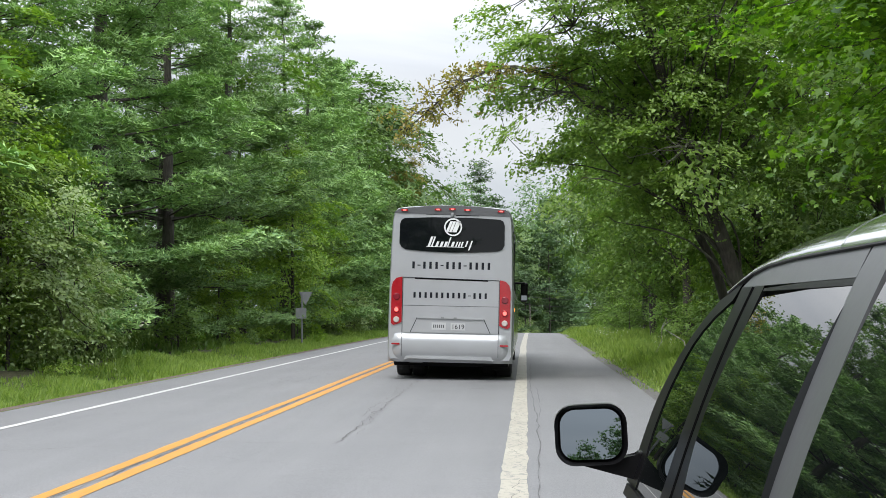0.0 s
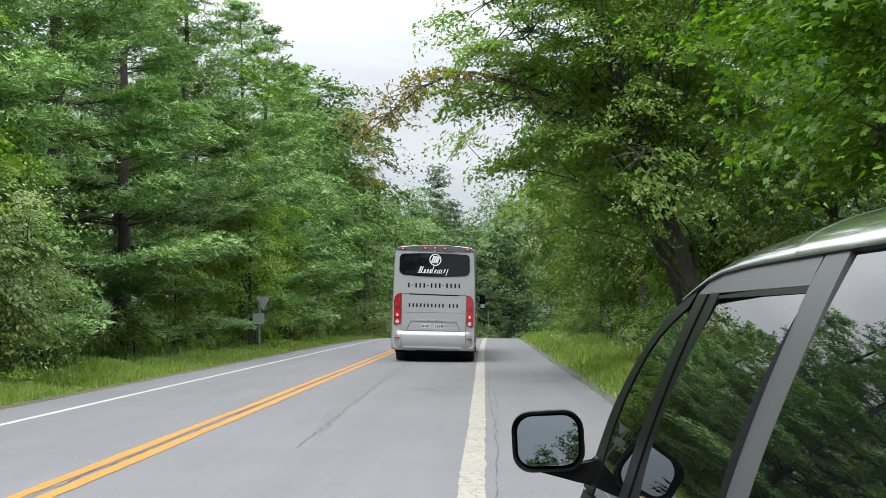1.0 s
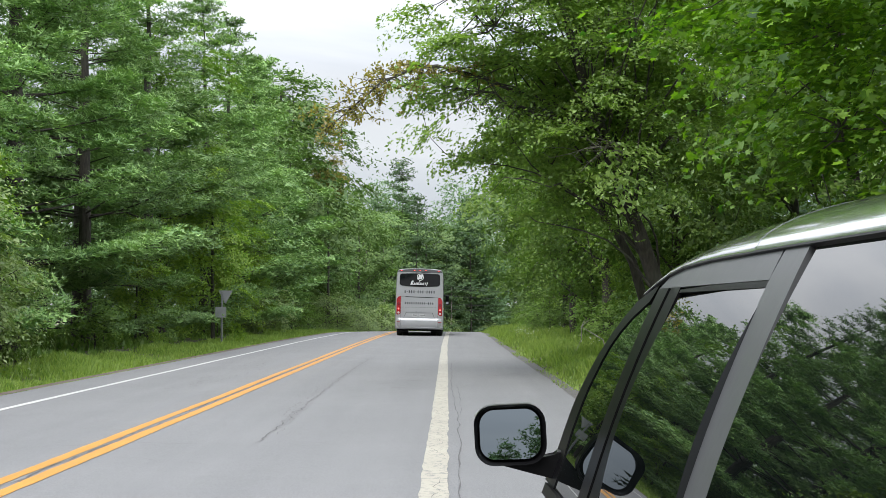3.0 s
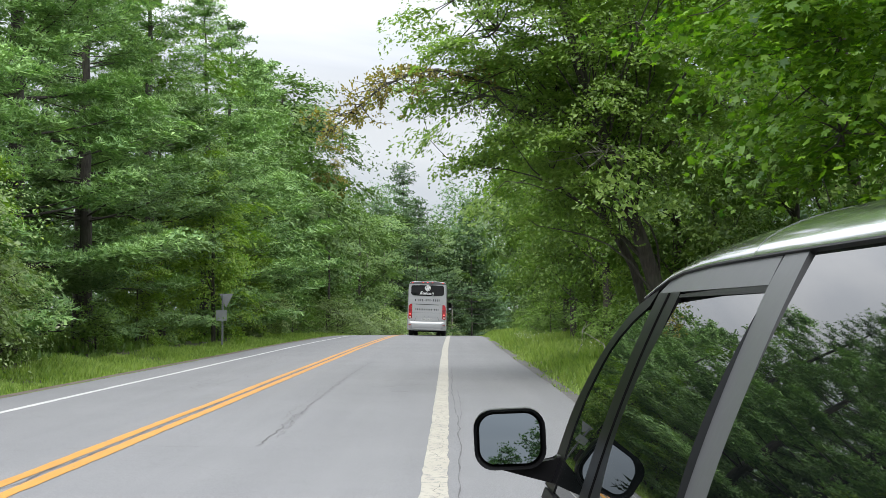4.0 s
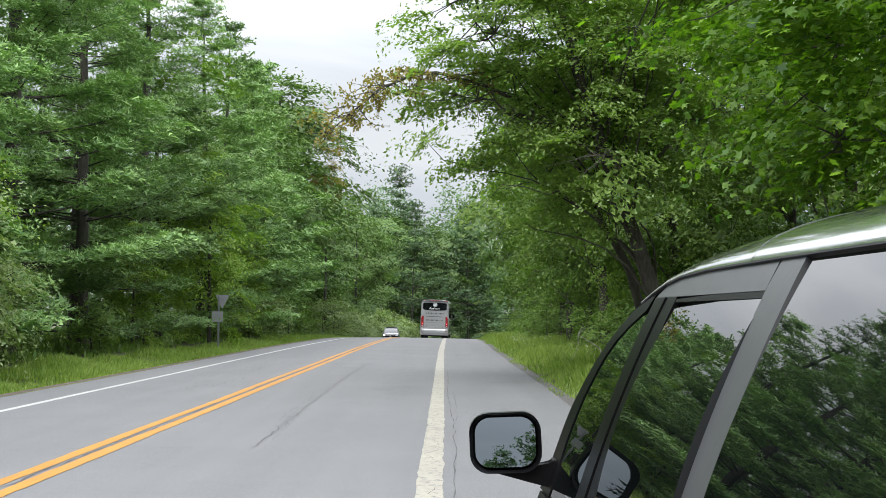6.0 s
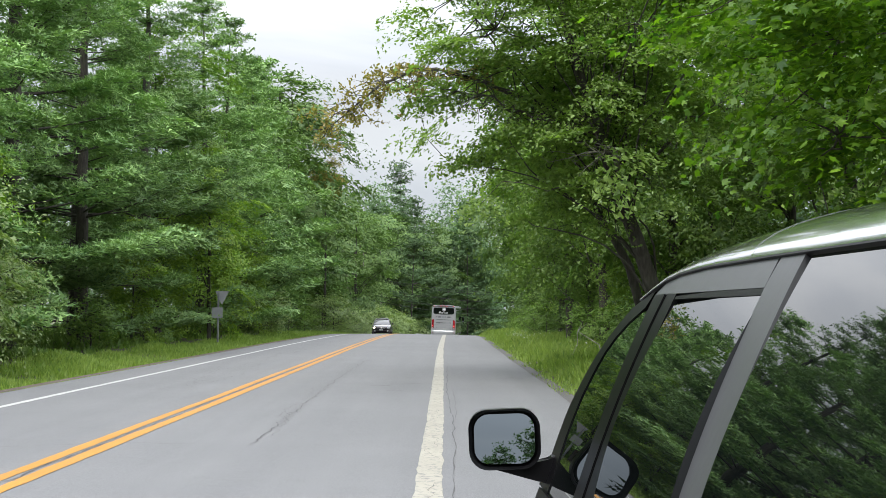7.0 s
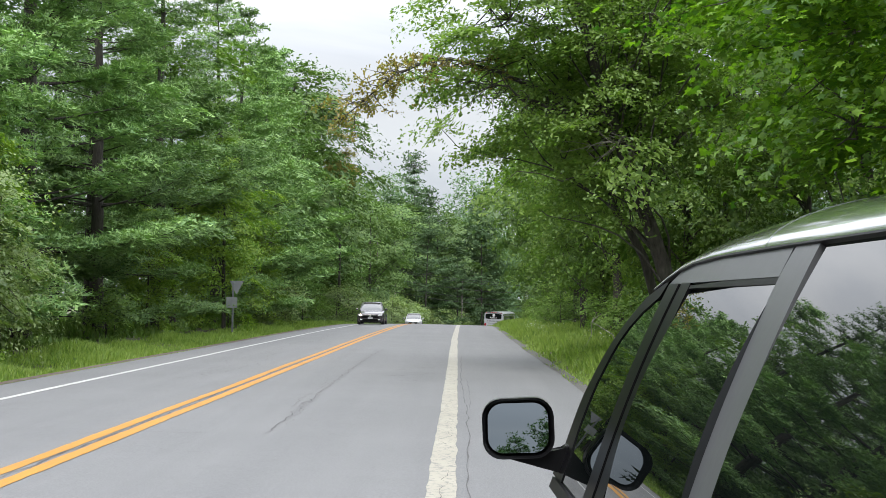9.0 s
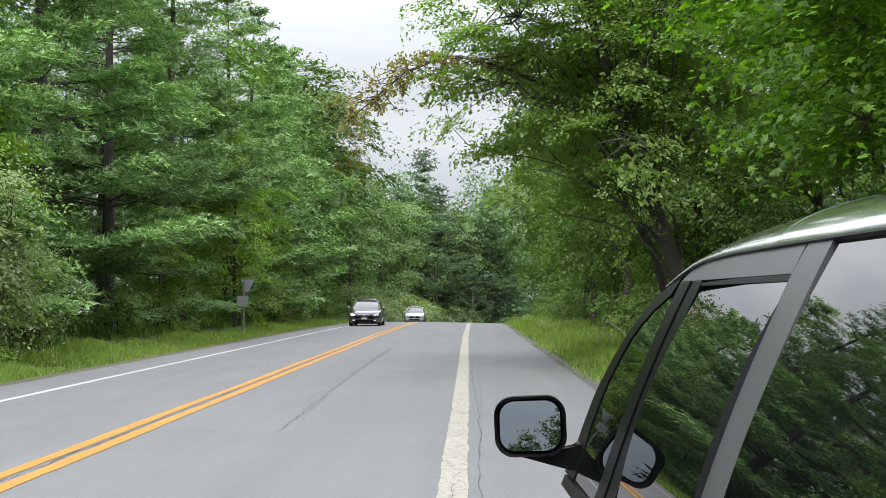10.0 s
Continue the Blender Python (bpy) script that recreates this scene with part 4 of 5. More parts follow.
grass("verge_grass", "tall green roadside grass beside the shoulder", 60000, 2.12, 7.4, 5, 120, 0.34, 71, GRASS, 0.008)
grass("verge_grass", "short green grass along the far verge", 46000, -10.4, -7.62, 18, 120, 0.21, 72, GRASS, 0.007)
grass("undergrowth", "low green undergrowth under the trees", 16000, -24, -11.0, 24, 110, 0.24, 73, BROAD, 0.03)
grass("undergrowth", "low green undergrowth under the trees", 12000, 6.5, 20, 10, 100, 0.3, 74, BROAD, 0.03)


def bough(parent, points, label, leaves, seed, mat, leaf=0.15, spread=0.42, bare=0.3, name="bough", wood=None, twigs=90):
    """A long bough under a tree, thinly leaved towards its end, with hanging twigs."""
    r = np.random.default_rng(seed)
    p = np.array(points, float)
    k = np.linspace(0, 1, len(p))
    s = np.linspace(0, 1, 14)
    b = np.stack([np.interp(s, k, p[:, i]) for i in range(3)], -1)
    b[1:-1] += r.normal(0, 0.06, (12, 3))
    pieces = [tube(b, 0.055 * (1 - 0.85 * s), 6)]
    cs = []
    for i in range(twigs):
        q = r.uniform(bare, 1)
        p0 = np.array([np.interp(q, s, b[:, j]) for j in range(3)])
        p1 = p0 + r.normal(0, 1, 3) * (spread, spread, spread * 0.5) * 1.2 + (-0.15, 0, -0.12)
        t, rr = limb(p0, p1, 0.012, 0.003, r, 0.12, 5)
        pieces.append(tube(t, rr, 4))
        cs.append(t[2:])
    v, t = merged(pieces)
    ob = part_mesh(name, fast_mesh(name, v, t, wood or BARK, True), parent, label)
    if leaves:
        c = np.concatenate(cs)
        c = c[r.integers(len(c), size=leaves)] + r.normal(0, 0.05, (leaves, 3))
        a = r.normal(size=(leaves, 3)) * 0.7 + (0, 0, 0.6)
        v, t = scatter(OVAL_LEAF, c, a, leaf * r.uniform(0.6, 1.2, leaves), r)
        part_mesh("foliage", fast_mesh("foliage", v, t, mat), ob)
    return ob


bough(leaning_maple, ((-1.4, -0.2, 5.6), (-3.6, -0.4, 6.3), (-5.2, -0.5, 6.75), (-6.4, -0.6, 6.1), (-7.4, -0.7, 5.3)), "thin bough with yellowing leaves over the road", 2600, 81, TURNING, leaf=0.09, spread=0.34)
bough(leaning_maple, ((-1.0, -0.2, 4.8), (-2.6, -1.0, 5.6), (-4.6, -1.4, 6.1)), "bough reaching over the road", 420, 82, BROAD, leaf=0.085)
bough(leaning_maple, ((-0.9, -0.6, 4.6), (-1.2, -1.6, 4.9), (-1.7, -2.2, 4.7)), "bare grey dead twigs", 0, 83, BROAD, spread=0.38, bare=0.2, wood=BARK_PALE, twigs=16)


def wildflowers(count, seed):
    r = np.random.default_rng(seed)
    heads = 34
    hx, hy = r.uniform(2.9, 6.0, heads), r.uniform(14, 62, heads)
    k = r.integers(heads, size=count)
    x, y = hx[k] + r.normal(0, 0.14, count), hy[k] + r.normal(0, 0.2, count)
    c = np.stack([x, y, land(x, y) + r.uniform(0.42, 0.66, count)], -1)
    v, t = scatter(OVAL_LEAF, c, r.normal(size=(count, 3)) * 0.3 + (0, -0.3, 1), r.uniform(0.02, 0.045, count), r)
    return tagged(new("wildflowers", fast_mesh("wildflowers", v, t, PETAL)), "small white wildflowers in the verge grass", "flowers", kind="stuff")


wildflowers(260, 77)


# ---- the grey minivan parked on the shoulder ----
minivan = thing("minivan", "silver minivan with dark trim and tinted windows parked on the shoulder", "car", m=pose(1.364, 2.029, -0.02, 0, 0, 1.72))
HALF = 0.97


def lean_in(z):
    return 0.32 * (z - 1.1) + 0.2 * abs(z - 1.1) * (z - 1.1)


def flank(y, z, out=0.0, side=-1):
    """A point of the van's glazed side; out: how far it stands proud."""
    return Vector((side * (HALF - lean_in(z) + out), y, z + 0.35 * out))


def curve_at(rows, z):
    zs, ys = zip(*sorted((b, a) for a, b in rows))
    return float(np.interp(z, zs, ys))


def glazed(name, front, rear, z0, z1, mat, out, side, parent, label="", nz=14, ny=8, thick=0.02, slope=0.0, bulge=0.0):
    """A curved panel of the side between two upright lines, with its edges turned in."""
    bm = bmesh.new()
    grid = []
    for i in range(nz + 1):
        row = []
        for k in range(ny + 1):
            u = k / ny
            z = z0 + (z1 + slope * (u - 0.5) - z0) * i / nz
            y = curve_at(rear, z) * (1 - u) + curve_at(front, z) * u
            row.append(bm.verts.new(flank(y, z, out + bulge * math.sin(math.pi * i / nz), side)))
        grid.append(row)
    for i in range(nz):
        for k in range(ny):
            bm.faces.new((grid[i][k], grid[i][k + 1], grid[i + 1][k + 1], grid[i + 1][k]))
    rim = grid[0] + [r[-1] for r in grid[1:]] + grid[-1][-2::-1] + [r[0] for r in grid[-2:0:-1]]
    back = [bm.verts.new((v.co.x - side * thick, v.co.y, v.co.z - 0.3 * thick)) for v in rim]
    for i in range(len(rim)):
        j = (i + 1) % len(rim)
        bm.faces.new((rim[i], rim[j], back[j], back[i]))
    ob = part(name, bm, mat, parent, label, smooth=True)
    ob.data.set_sharp_from_angle(angle=radians(40))
    return ob


def lofted(name, stations, section, mat, parent, label="", smooth=True, at=None, sharp=40):
    """A skin through closed sections, capped at both ends."""
    bm = bmesh.new()
    rings = [[bm.verts.new(p) for p in section(*s)] for s in stations]
    for a, b in zip(rings, rings[1:]):
        for i in range(len(a)):
            j = (i + 1) % len(a)
            bm.faces.new((a[i], a[j], b[j], b[i]))
    bm.faces.new(rings[0][::-1])
    bm.faces.new(rings[-1])
    ob = part(name, bm, mat, parent, label, smooth=smooth, at=at)
    ob.data.set_sharp_from_angle(angle=radians(sharp))
    return ob


def body_section(y, w, top, low):
    half = [(w * 0.90, low), (w * 0.985, low + 0.10), (w, low + 0.3), (w * 1.005, top - 0.30), (w * 0.995, top - 0.12), (w * 0.975, top - 0.04), (w * 0.93, top), (w * 0.6, top + 0.025), (w * 0.2, top + 0.04)]
    return [(x, y, z) for x, z in half] + [(-x, y, z) for x, z in half[::-1]]


lofted("body", ((-2.06, 0.80, 0.90, 0.40), (-2.0, 0.90, 0.97, 0.32), (-1.8, 0.95, 1.00, 0.27), (-1.0, 0.985, 1.01, 0.25), (0.6, 0.985, 1.01, 0.25), (1.5, 0.985, 1.00, 0.25), (1.85, 0.97, 0.95, 0.25), (2.15, 0.955, 0.89, 0.25), (2.55, 0.92, 0.82, 0.25), (2.85, 0.84, 0.74, 0.27), (3.0, 0.72, 0.66, 0.32), (3.06, 0.60, 0.58, 0.38)),
       body_section, VAN_PAINT, minivan)
A_LINE = ((1.80, 0.96), (1.75, 1.05), (1.74, 1.14), (1.73, 1.22), (1.65, 1.34), (1.56, 1.42), (1.40, 1.51), (1.14, 1.565), (1.00, 1.60))
Q_LINE = ((1.58, 0.96), (1.58, 1.05), (1.60, 1.13), (1.58, 1.26), (1.51, 1.38), (1.39, 1.46), (1.22, 1.505), (1.17, 1.53))


def straight(y):
    return ((y, 0.9), (y, 1.7))


for side in (-1, 1):
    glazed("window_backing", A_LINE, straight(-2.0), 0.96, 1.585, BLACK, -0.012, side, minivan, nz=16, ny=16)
    pane = glazed("quarter_glass", Q_LINE, ((1.16, 0.9), (1.14, 1.7)), 0.985, 1.505, VAN_GLASS, 0.0, side, minivan, "small fixed front quarter window")
    glazed("pillar_trim", A_LINE, Q_LINE, 0.985, 1.555, BLACK, 0.003, side, minivan, ny=3, thick=0.010)
    glazed("divider", ((1.145, 0.9), (1.135, 1.7)), ((1.03, 0.9), (1.02, 1.7)), 0.975, 1.545, BLACK, 0.006, side, minivan, "black window divider", ny=3, thick=0.012)
    glazed("divider", ((1.015, 0.9), (1.005, 1.7)), ((0.905, 0.9), (0.905, 1.7)), 0.975, 1.548, BLACK, 0.003, side, minivan, "black window divider", ny=3, thick=0.012)
    glazed("front_window", ((0.86, 0.9), (0.89, 1.7)), ((0.155, 0.9), (0.185, 1.7)), 0.985, 1.53, VAN_GLASS, 0.0, side, minivan, "dark tinted front door window", slope=-0.02, ny=14, nz=20, bulge=0.018)
    glazed("window_gasket", straight(0.90), straight(0.17), 1.533, 1.546, BLACK, 0.002, side, minivan, nz=2, slope=-0.012)
    glazed("door_post", ((0.165, 0.9), (0.185, 1.55), (0.15, 1.7)), ((0.02, 0.9), (0.04, 1.55), (0.04, 1.7)), 0.975, 1.598, VAN_TRIM, 0.004, side, minivan, "satin grey door post", ny=4, thick=0.012)
    glazed("rear_window", straight(0.012), straight(-1.12), 0.985, 1.596, VAN_GLASS, 0.0, side, minivan, "dark tinted sliding door window", ny=16, nz=20, bulge=0.010)
    glazed("rear_pillar", straight(-1.135), straight(-1.26), 0.975, 1.57, BLACK, 0.008, side, minivan, ny=3)
    glazed("tail_window", straight(-1.275), ((-1.95, 0.9), (-1.85, 1.6)), 0.99, 1.55, VAN_GLASS, 0.0, side, minivan, ny=8)
    glazed("upper_frame", ((1.19, 1.53), (1.02, 1.60)), straight(0.19), 1.546, 1.598, VAN_TRIM, 0.003, side, minivan, "satin grey upper door frame", nz=4, ny=12)
    glazed("belt_moulding", straight(1.70), straight(-1.95), 0.955, 0.985, BLACK, 0.012, side, minivan, nz=3, ny=12)
    # drip channel above the doors
    bm = bmesh.new()
    pts = [(1.20, 1.555), (1.08, 1.578), (0.95, 1.592), (0.7, 1.60), (0.2, 1.602), (-0.6, 1.60), (-1.9, 1.585)]
    for (a, za), (b, zb) in zip(pts, pts[1:]):
        q = [flank(a, za - 0.0025, 0.009, side), flank(b, zb - 0.0025, 0.009, side), flank(b, zb + 0.0025, 0.009, side), flank(a, za + 0.0025, 0.009, side)]
        w = [flank(a, za - 0.008, -0.01, side), flank(b, zb - 0.008, -0.01, side), flank(b, zb + 0.004, -0.01, side), flank(a, za + 0.004, -0.01, side)]
        q, w = [bm.verts.new(c) for c in q], [bm.verts.new(c) for c in w]
        for i in range(4):
            bm.faces.new((q[i], q[(i + 1) % 4], w[(i + 1) % 4], w[i]))
        bm.faces.new(q)
    part("drip_channel", bm, BLACK, minivan)


def roof_section(y, z_side, rise, shrink):
    out = []
    w = HALF - lean_in(z_side) + 0.010 - shrink
    n = 14
    for i in range(2 * n + 1):
        q = -1 + i / n
        s = (1 - abs(q)) ** 2.2
        out.append((math.copysign(1 - s, q) * w, y, z_side + rise * (1 - (1 - s) ** 3) ** 0.55))
    return out + [(w * 0.9, y, z_side - 0.03), (-w * 0.9, y, z_side - 0.03)][::1]


lofted("roof", ((-2.02, 1.50, 0.02, 0.05), (-1.95, 1.565, 0.07, 0.02), (-1.6, 1.590, 0.105, 0), (-0.6, 1.602, 0.125, 0), (0.2, 1.604, 0.131, 0), (0.35, 1.604, 0.13, 0)), roof_section, VAN_PAINT, minivan)
lofted("roof_front", ((0.362, 1.603, 0.129, 0), (0.6, 1.603, 0.118, 0), (0.8, 1.600, 0.108, 0), (0.95, 1.594, 0.094, 0), (1.08, 1.583, 0.08, 0), (1.2, 1.56, 0.062, 0), (1.3, 1.535, 0.05, 0.0)), roof_section, VAN_PAINT, minivan, "front roof panel behind a pale seam")
bm = bmesh.new()
ring = [(x, z) for x, y, z in roof_section(0, 1.6045, 0.132, 0)[:29]]
slab(bm, ring + [(x * 0.985, z - 0.008) for x, z in ring[::-1]], 0.007, "y", 0.353)
part("roof_seam", bm, CHROME, minivan, "pale roof seam")
# windscreen and tailgate window
bm = bmesh.new()
grid = []
for i in range(9):
    z = 1.0 + 0.59 * i / 8
    row = []
    for k in range(17):
        u = -1 + k / 8
        w = HALF - lean_in(z) - 0.01
        row.append(bm.verts.new((u * w, curve_at(A_LINE, z) - 0.015 + (0.38 - 0.30 * (z - 1.0)) * (1 - abs(u) ** 2.2), z + 0.07 * (1 - u * u) * i / 8)))
    grid.append(row)
for i in range(8):
    for k in range(16):
        bm.faces.new((grid[i][k], grid[i][k + 1], grid[i + 1][k + 1], grid[i + 1][k]))
part("windscreen", bm, VAN_GLASS, minivan, smooth=True)
part("tailgate_window", slab(bmesh.new(), ((-0.78, 1.02), (0.78, 1.02), (0.70, 1.5), (-0.70, 1.5)), 0.04, "y", -2.04), VAN_GLASS, minivan)
part("tailgate", slab(bmesh.new(), ((-0.86, 0.9), (0.86, 0.9), (0.86, 1.0), (0.72, 1.56), (-0.72, 1.56), (-0.86, 1.0)), 0.08, "y", -2.03), VAN_PAINT, minivan)
for side in (-1, 1):
    part("tail_lamp", boxed(side * 0.84 - 0.06, side * 0.84 + 0.06, -2.08, -1.98, 0.75, 1.02, 0.02), RED_LENS, minivan)
    part("headlamp", boxed(side * 0.68 - 0.16, side * 0.68 + 0.16, 2.86, 3.02, 0.55, 0.68, 0.03), HEAD_LENS, minivan)
    part("door_handle", boxed(side * 0.985 - 0.02, side * 0.985 + 0.02, 0.28, 0.46, 0.86, 0.89, 0.008), VAN_PAINT, minivan)


def wheel(parent, x, y, radius, width, rim=0.62):
    bm = bmesh.new()
    prof = [(-0.5, 0.62), (-0.5, 0.93), (-0.42, 0.985), (-0.25, 1.0), (0.25, 1.0), (0.42, 0.985), (0.5, 0.93), (0.5, 0.62)]
    n = 28
    rings = [[bm.verts.new((a * width, math.cos(2 * math.pi * k / n) * b * radius, math.sin(2 * math.pi * k / n) * b * radius)) for a, b in prof] for k in range(n)]
    for k in range(n):
        for i in range(len(prof)):
            j = (i + 1) % len(prof)
            bm.faces.new((rings[k][i], rings[k][j], rings[(k + 1) % n][j], rings[(k + 1) % n][i]))
    hub = part("wheel", bm, RUBBER, parent, smooth=True, at=pose(x, y, radius))
    hub.data.set_sharp_from_angle(angle=radians(35))
    bm = bmesh.new()
    bmesh.ops.create_cone(bm, cap_ends=True, segments=20, radius1=rim * radius, radius2=rim * radius * 0.9, depth=width * 0.86, matrix=Matrix.Rotation(radians(90), 4, "Y"))
    for k in range(5):
        c = pose(0, 0, 0, 72 * k) @ Vector((0, 0, rim * radius * 0.55))
        box(bm, -width * 0.46, width * 0.46, c.y - 0.03, c.y + 0.03, c.z - 0.05, c.z + 0.05)
    part("rim", bm, RIM, hub)
    return hub


for side in (-1, 1):
    for y in (2.1, -1.0):
        wheel(minivan, side * 0.86, y, 0.33, 0.215)

# wing mirrors
def rounded(w, h, r, n=6):
    pts = []
    for cx, cz, a0 in ((w - r, h - r, 0), (-w + r, h - r, 90), (-w + r, -h + r, 180), (w - r, -h + r, 270)):
        for k in range(n + 1):
            a = radians(a0 + 90 * k / n)
            pts.append((cx + r * math.cos(a), cz + r * math.sin(a)))
    return pts


def wing_mirror(side):
    c = Vector((side * 1.128, 1.655, 1.132))
    turn = pose(*c, 0, side * 3, side * 2.5)
    bm = bmesh.new()
    rings = []
    for d, k, lift in ((0.0, 0.93, 0), (-0.012, 1.0, 0), (0.03, 1.0, 0), (0.075, 0.9, -0.004), (0.105, 0.66, -0.008), (0.118, 0.3, -0.01)):
        rings.append([bm.verts.new((x * k, d, z * k + lift)) for x, z in rounded(0.104, 0.087, 0.056)])
    for a, b in zip(rings[1:], rings[2:]):
        for i in range(len(a)):
            j = (i + 1) % len(a)
            bm.faces.new((a[i], a[j], b[j], b[i]))
    for i in range(len(rings[0])):
        j = (i + 1) % len(rings[0])
        bm.faces.new((rings[0][i], rings[0][j], rings[1][j], rings[1][i]))
    bm.faces.new(rings[-1])
    inner = [bm.verts.new((v.co.x * 0.93, 0.04, v.co.z * 0.93)) for v in rings[0]]
    for i in range(len(inner)):
        j = (i + 1) % len(inner)
        bm.faces.new((rings[0][i], rings[0][j], inner[j], inner[i]))
    bm.faces.new(inner)
    shell = part("wing_mirror", bm, BLACK, minivan, "black wing mirror", smooth=True, at=turn)
    shell.data.set_sharp_from_angle(angle=radians(50))
    bm = slab(bmesh.new(), rounded(0.088, 0.072, 0.044), 0.004, "y", 0.0)
    part("mirror_glass", bm, MIRROR, shell, "mirror glass reflecting sky and treetops", at=pose(0, 0.010, 0, MIRROR_TILT, 0, side * MIRROR_TURN))
    s = -side
    bm = bmesh.new()
    arm = [(-0.04, -0.086), (0.085, -0.072), (0.128, -0.070), (0.134, -0.056), (0.180, -0.056), (0.19, -0.085), (0.25, -0.10), (0.25, -0.168), (0.17, -0.150), (0.06, -0.117)]
    slab(bm, [(a * s, b) for a, b in arm], 0.06, "y", 0.01)
    bmesh.ops.bevel(bm, geom=bm.edges[:], offset=0.005, segments=2, affect="EDGES", profile=0.5)
    part("mirror_arm", bm, BLACK, shell)


MIRROR_TILT, MIRROR_TURN = -8.0, 5.3
wing_mirror(-1)
wing_mirror(1)


# ---- the silver coach driving away ----
COACH = ((0, -1.57, 25.7, 0), (1, -1.57, 38.5, 0), (2.5, -1.55, 59.7, 0), (4.5, -1.31, 90.3, -0.3), (5.5, -1.10, 106.2, -0.9), (7, -0.04, 132, -3.3), (8, 1.7, 150.5, -6.3), (9, 4.8, 169, -9.5), (10, 9.3, 188, -12.5))
coach = thing("coach", "silver touring coach with a dark rear window and red tail lamps", "bus")


def coach_outline(k=1.0, low=0.42):
    half = [(1.255, low), (1.295, low + 0.10), (1.295, 1.3), (1.285, 2.0), (1.265, 2.8), (1.245, 3.30), (1.21, 3.46), (1.14, 3.55), (0.95, 3.585), (0.5, 3.615), (0.15, 3.625)]
    return [(x * k, z) for x, z in half] + [(-x * k, z) for x, z in half[::-1]]


lofted("body", ((0.0, 0.972), (0.05, 0.99), (0.14, 1.0), (0.6, 1.0), (7, 1.0), (13.2, 1.0), (13.55, 0.985), (13.7, 0.93)), lambda y, k: [(x, y, 1.9 + (z - 1.9) * (0.5 + 0.5 * k)) for x, z in coach_outline(k)], SILVER, coach, "silver body", sharp=30)
part("chassis", boxed(-1.2, 1.2, 0.5, 13.3, 0.28, 0.5, 0.03), BLACK, coach)


def panel(name, outline, depth, mat, parent, label="", at=0.0):
    """A plate on the coach's rear, standing depth proud of the face."""
    return part(name, slab(bmesh.new(), outline, depth, "y", at - depth), mat, parent, label)


def rect(x0, x1, z0, z1):
    return [(x0, z0), (x1, z0), (x1, z1), (x0, z1)]


panel("roof_fascia", [(-1.2, 3.44), (1.2, 3.40), (1.19, 3.47), (1.09, 3.54), (0.5, 3.60), (0, 3.612), (-0.5, 3.60), (-1.09, 3.54), (-1.19, 3.47)], 0.012, SILVER_DARK, coach, "dark grey roof fascia")
for x in (-0.99, -0.30, 0.0, 0.31, 1.0):
    z = 3.53 - 0.03 * abs(x)
    m = panel("marker_lamp", rect(x - 0.07, x + 0.07, z - 0.016, z + 0.022), 0.03, RED_LENS, coach, "red marker lamp", at=-0.012)
    panel("bulb", rect(x - 0.03, x + 0.035, z - 0.01, z + 0.015), 0.006, RED_GLOW, m, at=-0.042)
panel("fascia_slot", rect(-0.55, -0.06, 3.42, 3.437), 0.006, BLACK, coach)
panel("fascia_slot", rect(0.07, 0.55, 3.40, 3.417), 0.006, BLACK, coach)
part("rear_camera", boxed(-0.03, 0.03, -0.06, 0.02, 3.38, 3.46, 0.012), GALV, coach)
win = [(-1.04, 2.74), (-0.95, 2.69), (-0.5, 2.655), (0, 2.64), (0.5, 2.65), (0.95, 2.68), (1.04, 2.72), (1.085, 2.80), (1.08, 3.22), (1.05, 3.30), (0.98, 3.335), (0.4, 3.365), (-0.4, 3.365), (-0.98, 3.34), (-1.05, 3.30), (-1.08, 3.22), (-1.085, 2.82)]
rear_window = panel("rear_window", win, 0.02, GLASS, coach, "dark tinted rear window")
bm = bmesh.new()
for k in range(40):
    a, b = (2 * math.pi * q / 40 for q in (k, k + 1))
    slab(bm, [(0.02 + rad * math.cos(g), 3.165 + rad * math.sin(g)) for rad, g in ((0.155, a), (0.185, a), (0.185, b), (0.155, b))], 0.004, "y", -0.026)
part("emblem_ring", bm, WHITE_PRINT, rear_window, "white ring emblem")
for x0, x1 in ((-0.10, -0.045), (-0.035, 0.02), (0.03, 0.12)):
    panel("emblem_bar", [(x0 - 0.03, 3.06), (x1 - 0.03, 3.06), (x1 + 0.06, 3.285), (x0 + 0.06, 3.285)], 0.004, WHITE_PRINT, rear_window, at=-0.022)
# a slanted white word mark, as plain bars
for x, w, h in ((-0.50, 0.05, 0.20), (-0.43, 0.03, 0.20), (-0.34, 0.05, 0.10), (-0.25, 0.05, 0.10), (-0.165, 0.05, 0.10), (-0.10, 0.025, 0.20), (-0.02, 0.05, 0.10), (0.07, 0.03, 0.10), (0.125, 0.03, 0.10), (0.18, 0.03, 0.10), (0.27, 0.03, 0.12), (0.335, 0.03, 0.20)):
    z = 2.765 if h < 0.15 or x < 0 else 2.69
    panel("word_bar", [(x, z), (x + w, z), (x + w + h * 0.35, z + h), (x + h * 0.35, z + h)], 0.004, WHITE_PRINT, rear_window, at=-0.022)
panel("word_bar", [(-0.53, 2.752), (0.25, 2.748), (0.25, 2.76), (-0.52, 2.764)], 0.004, WHITE_PRINT, rear_window, at=-0.022)


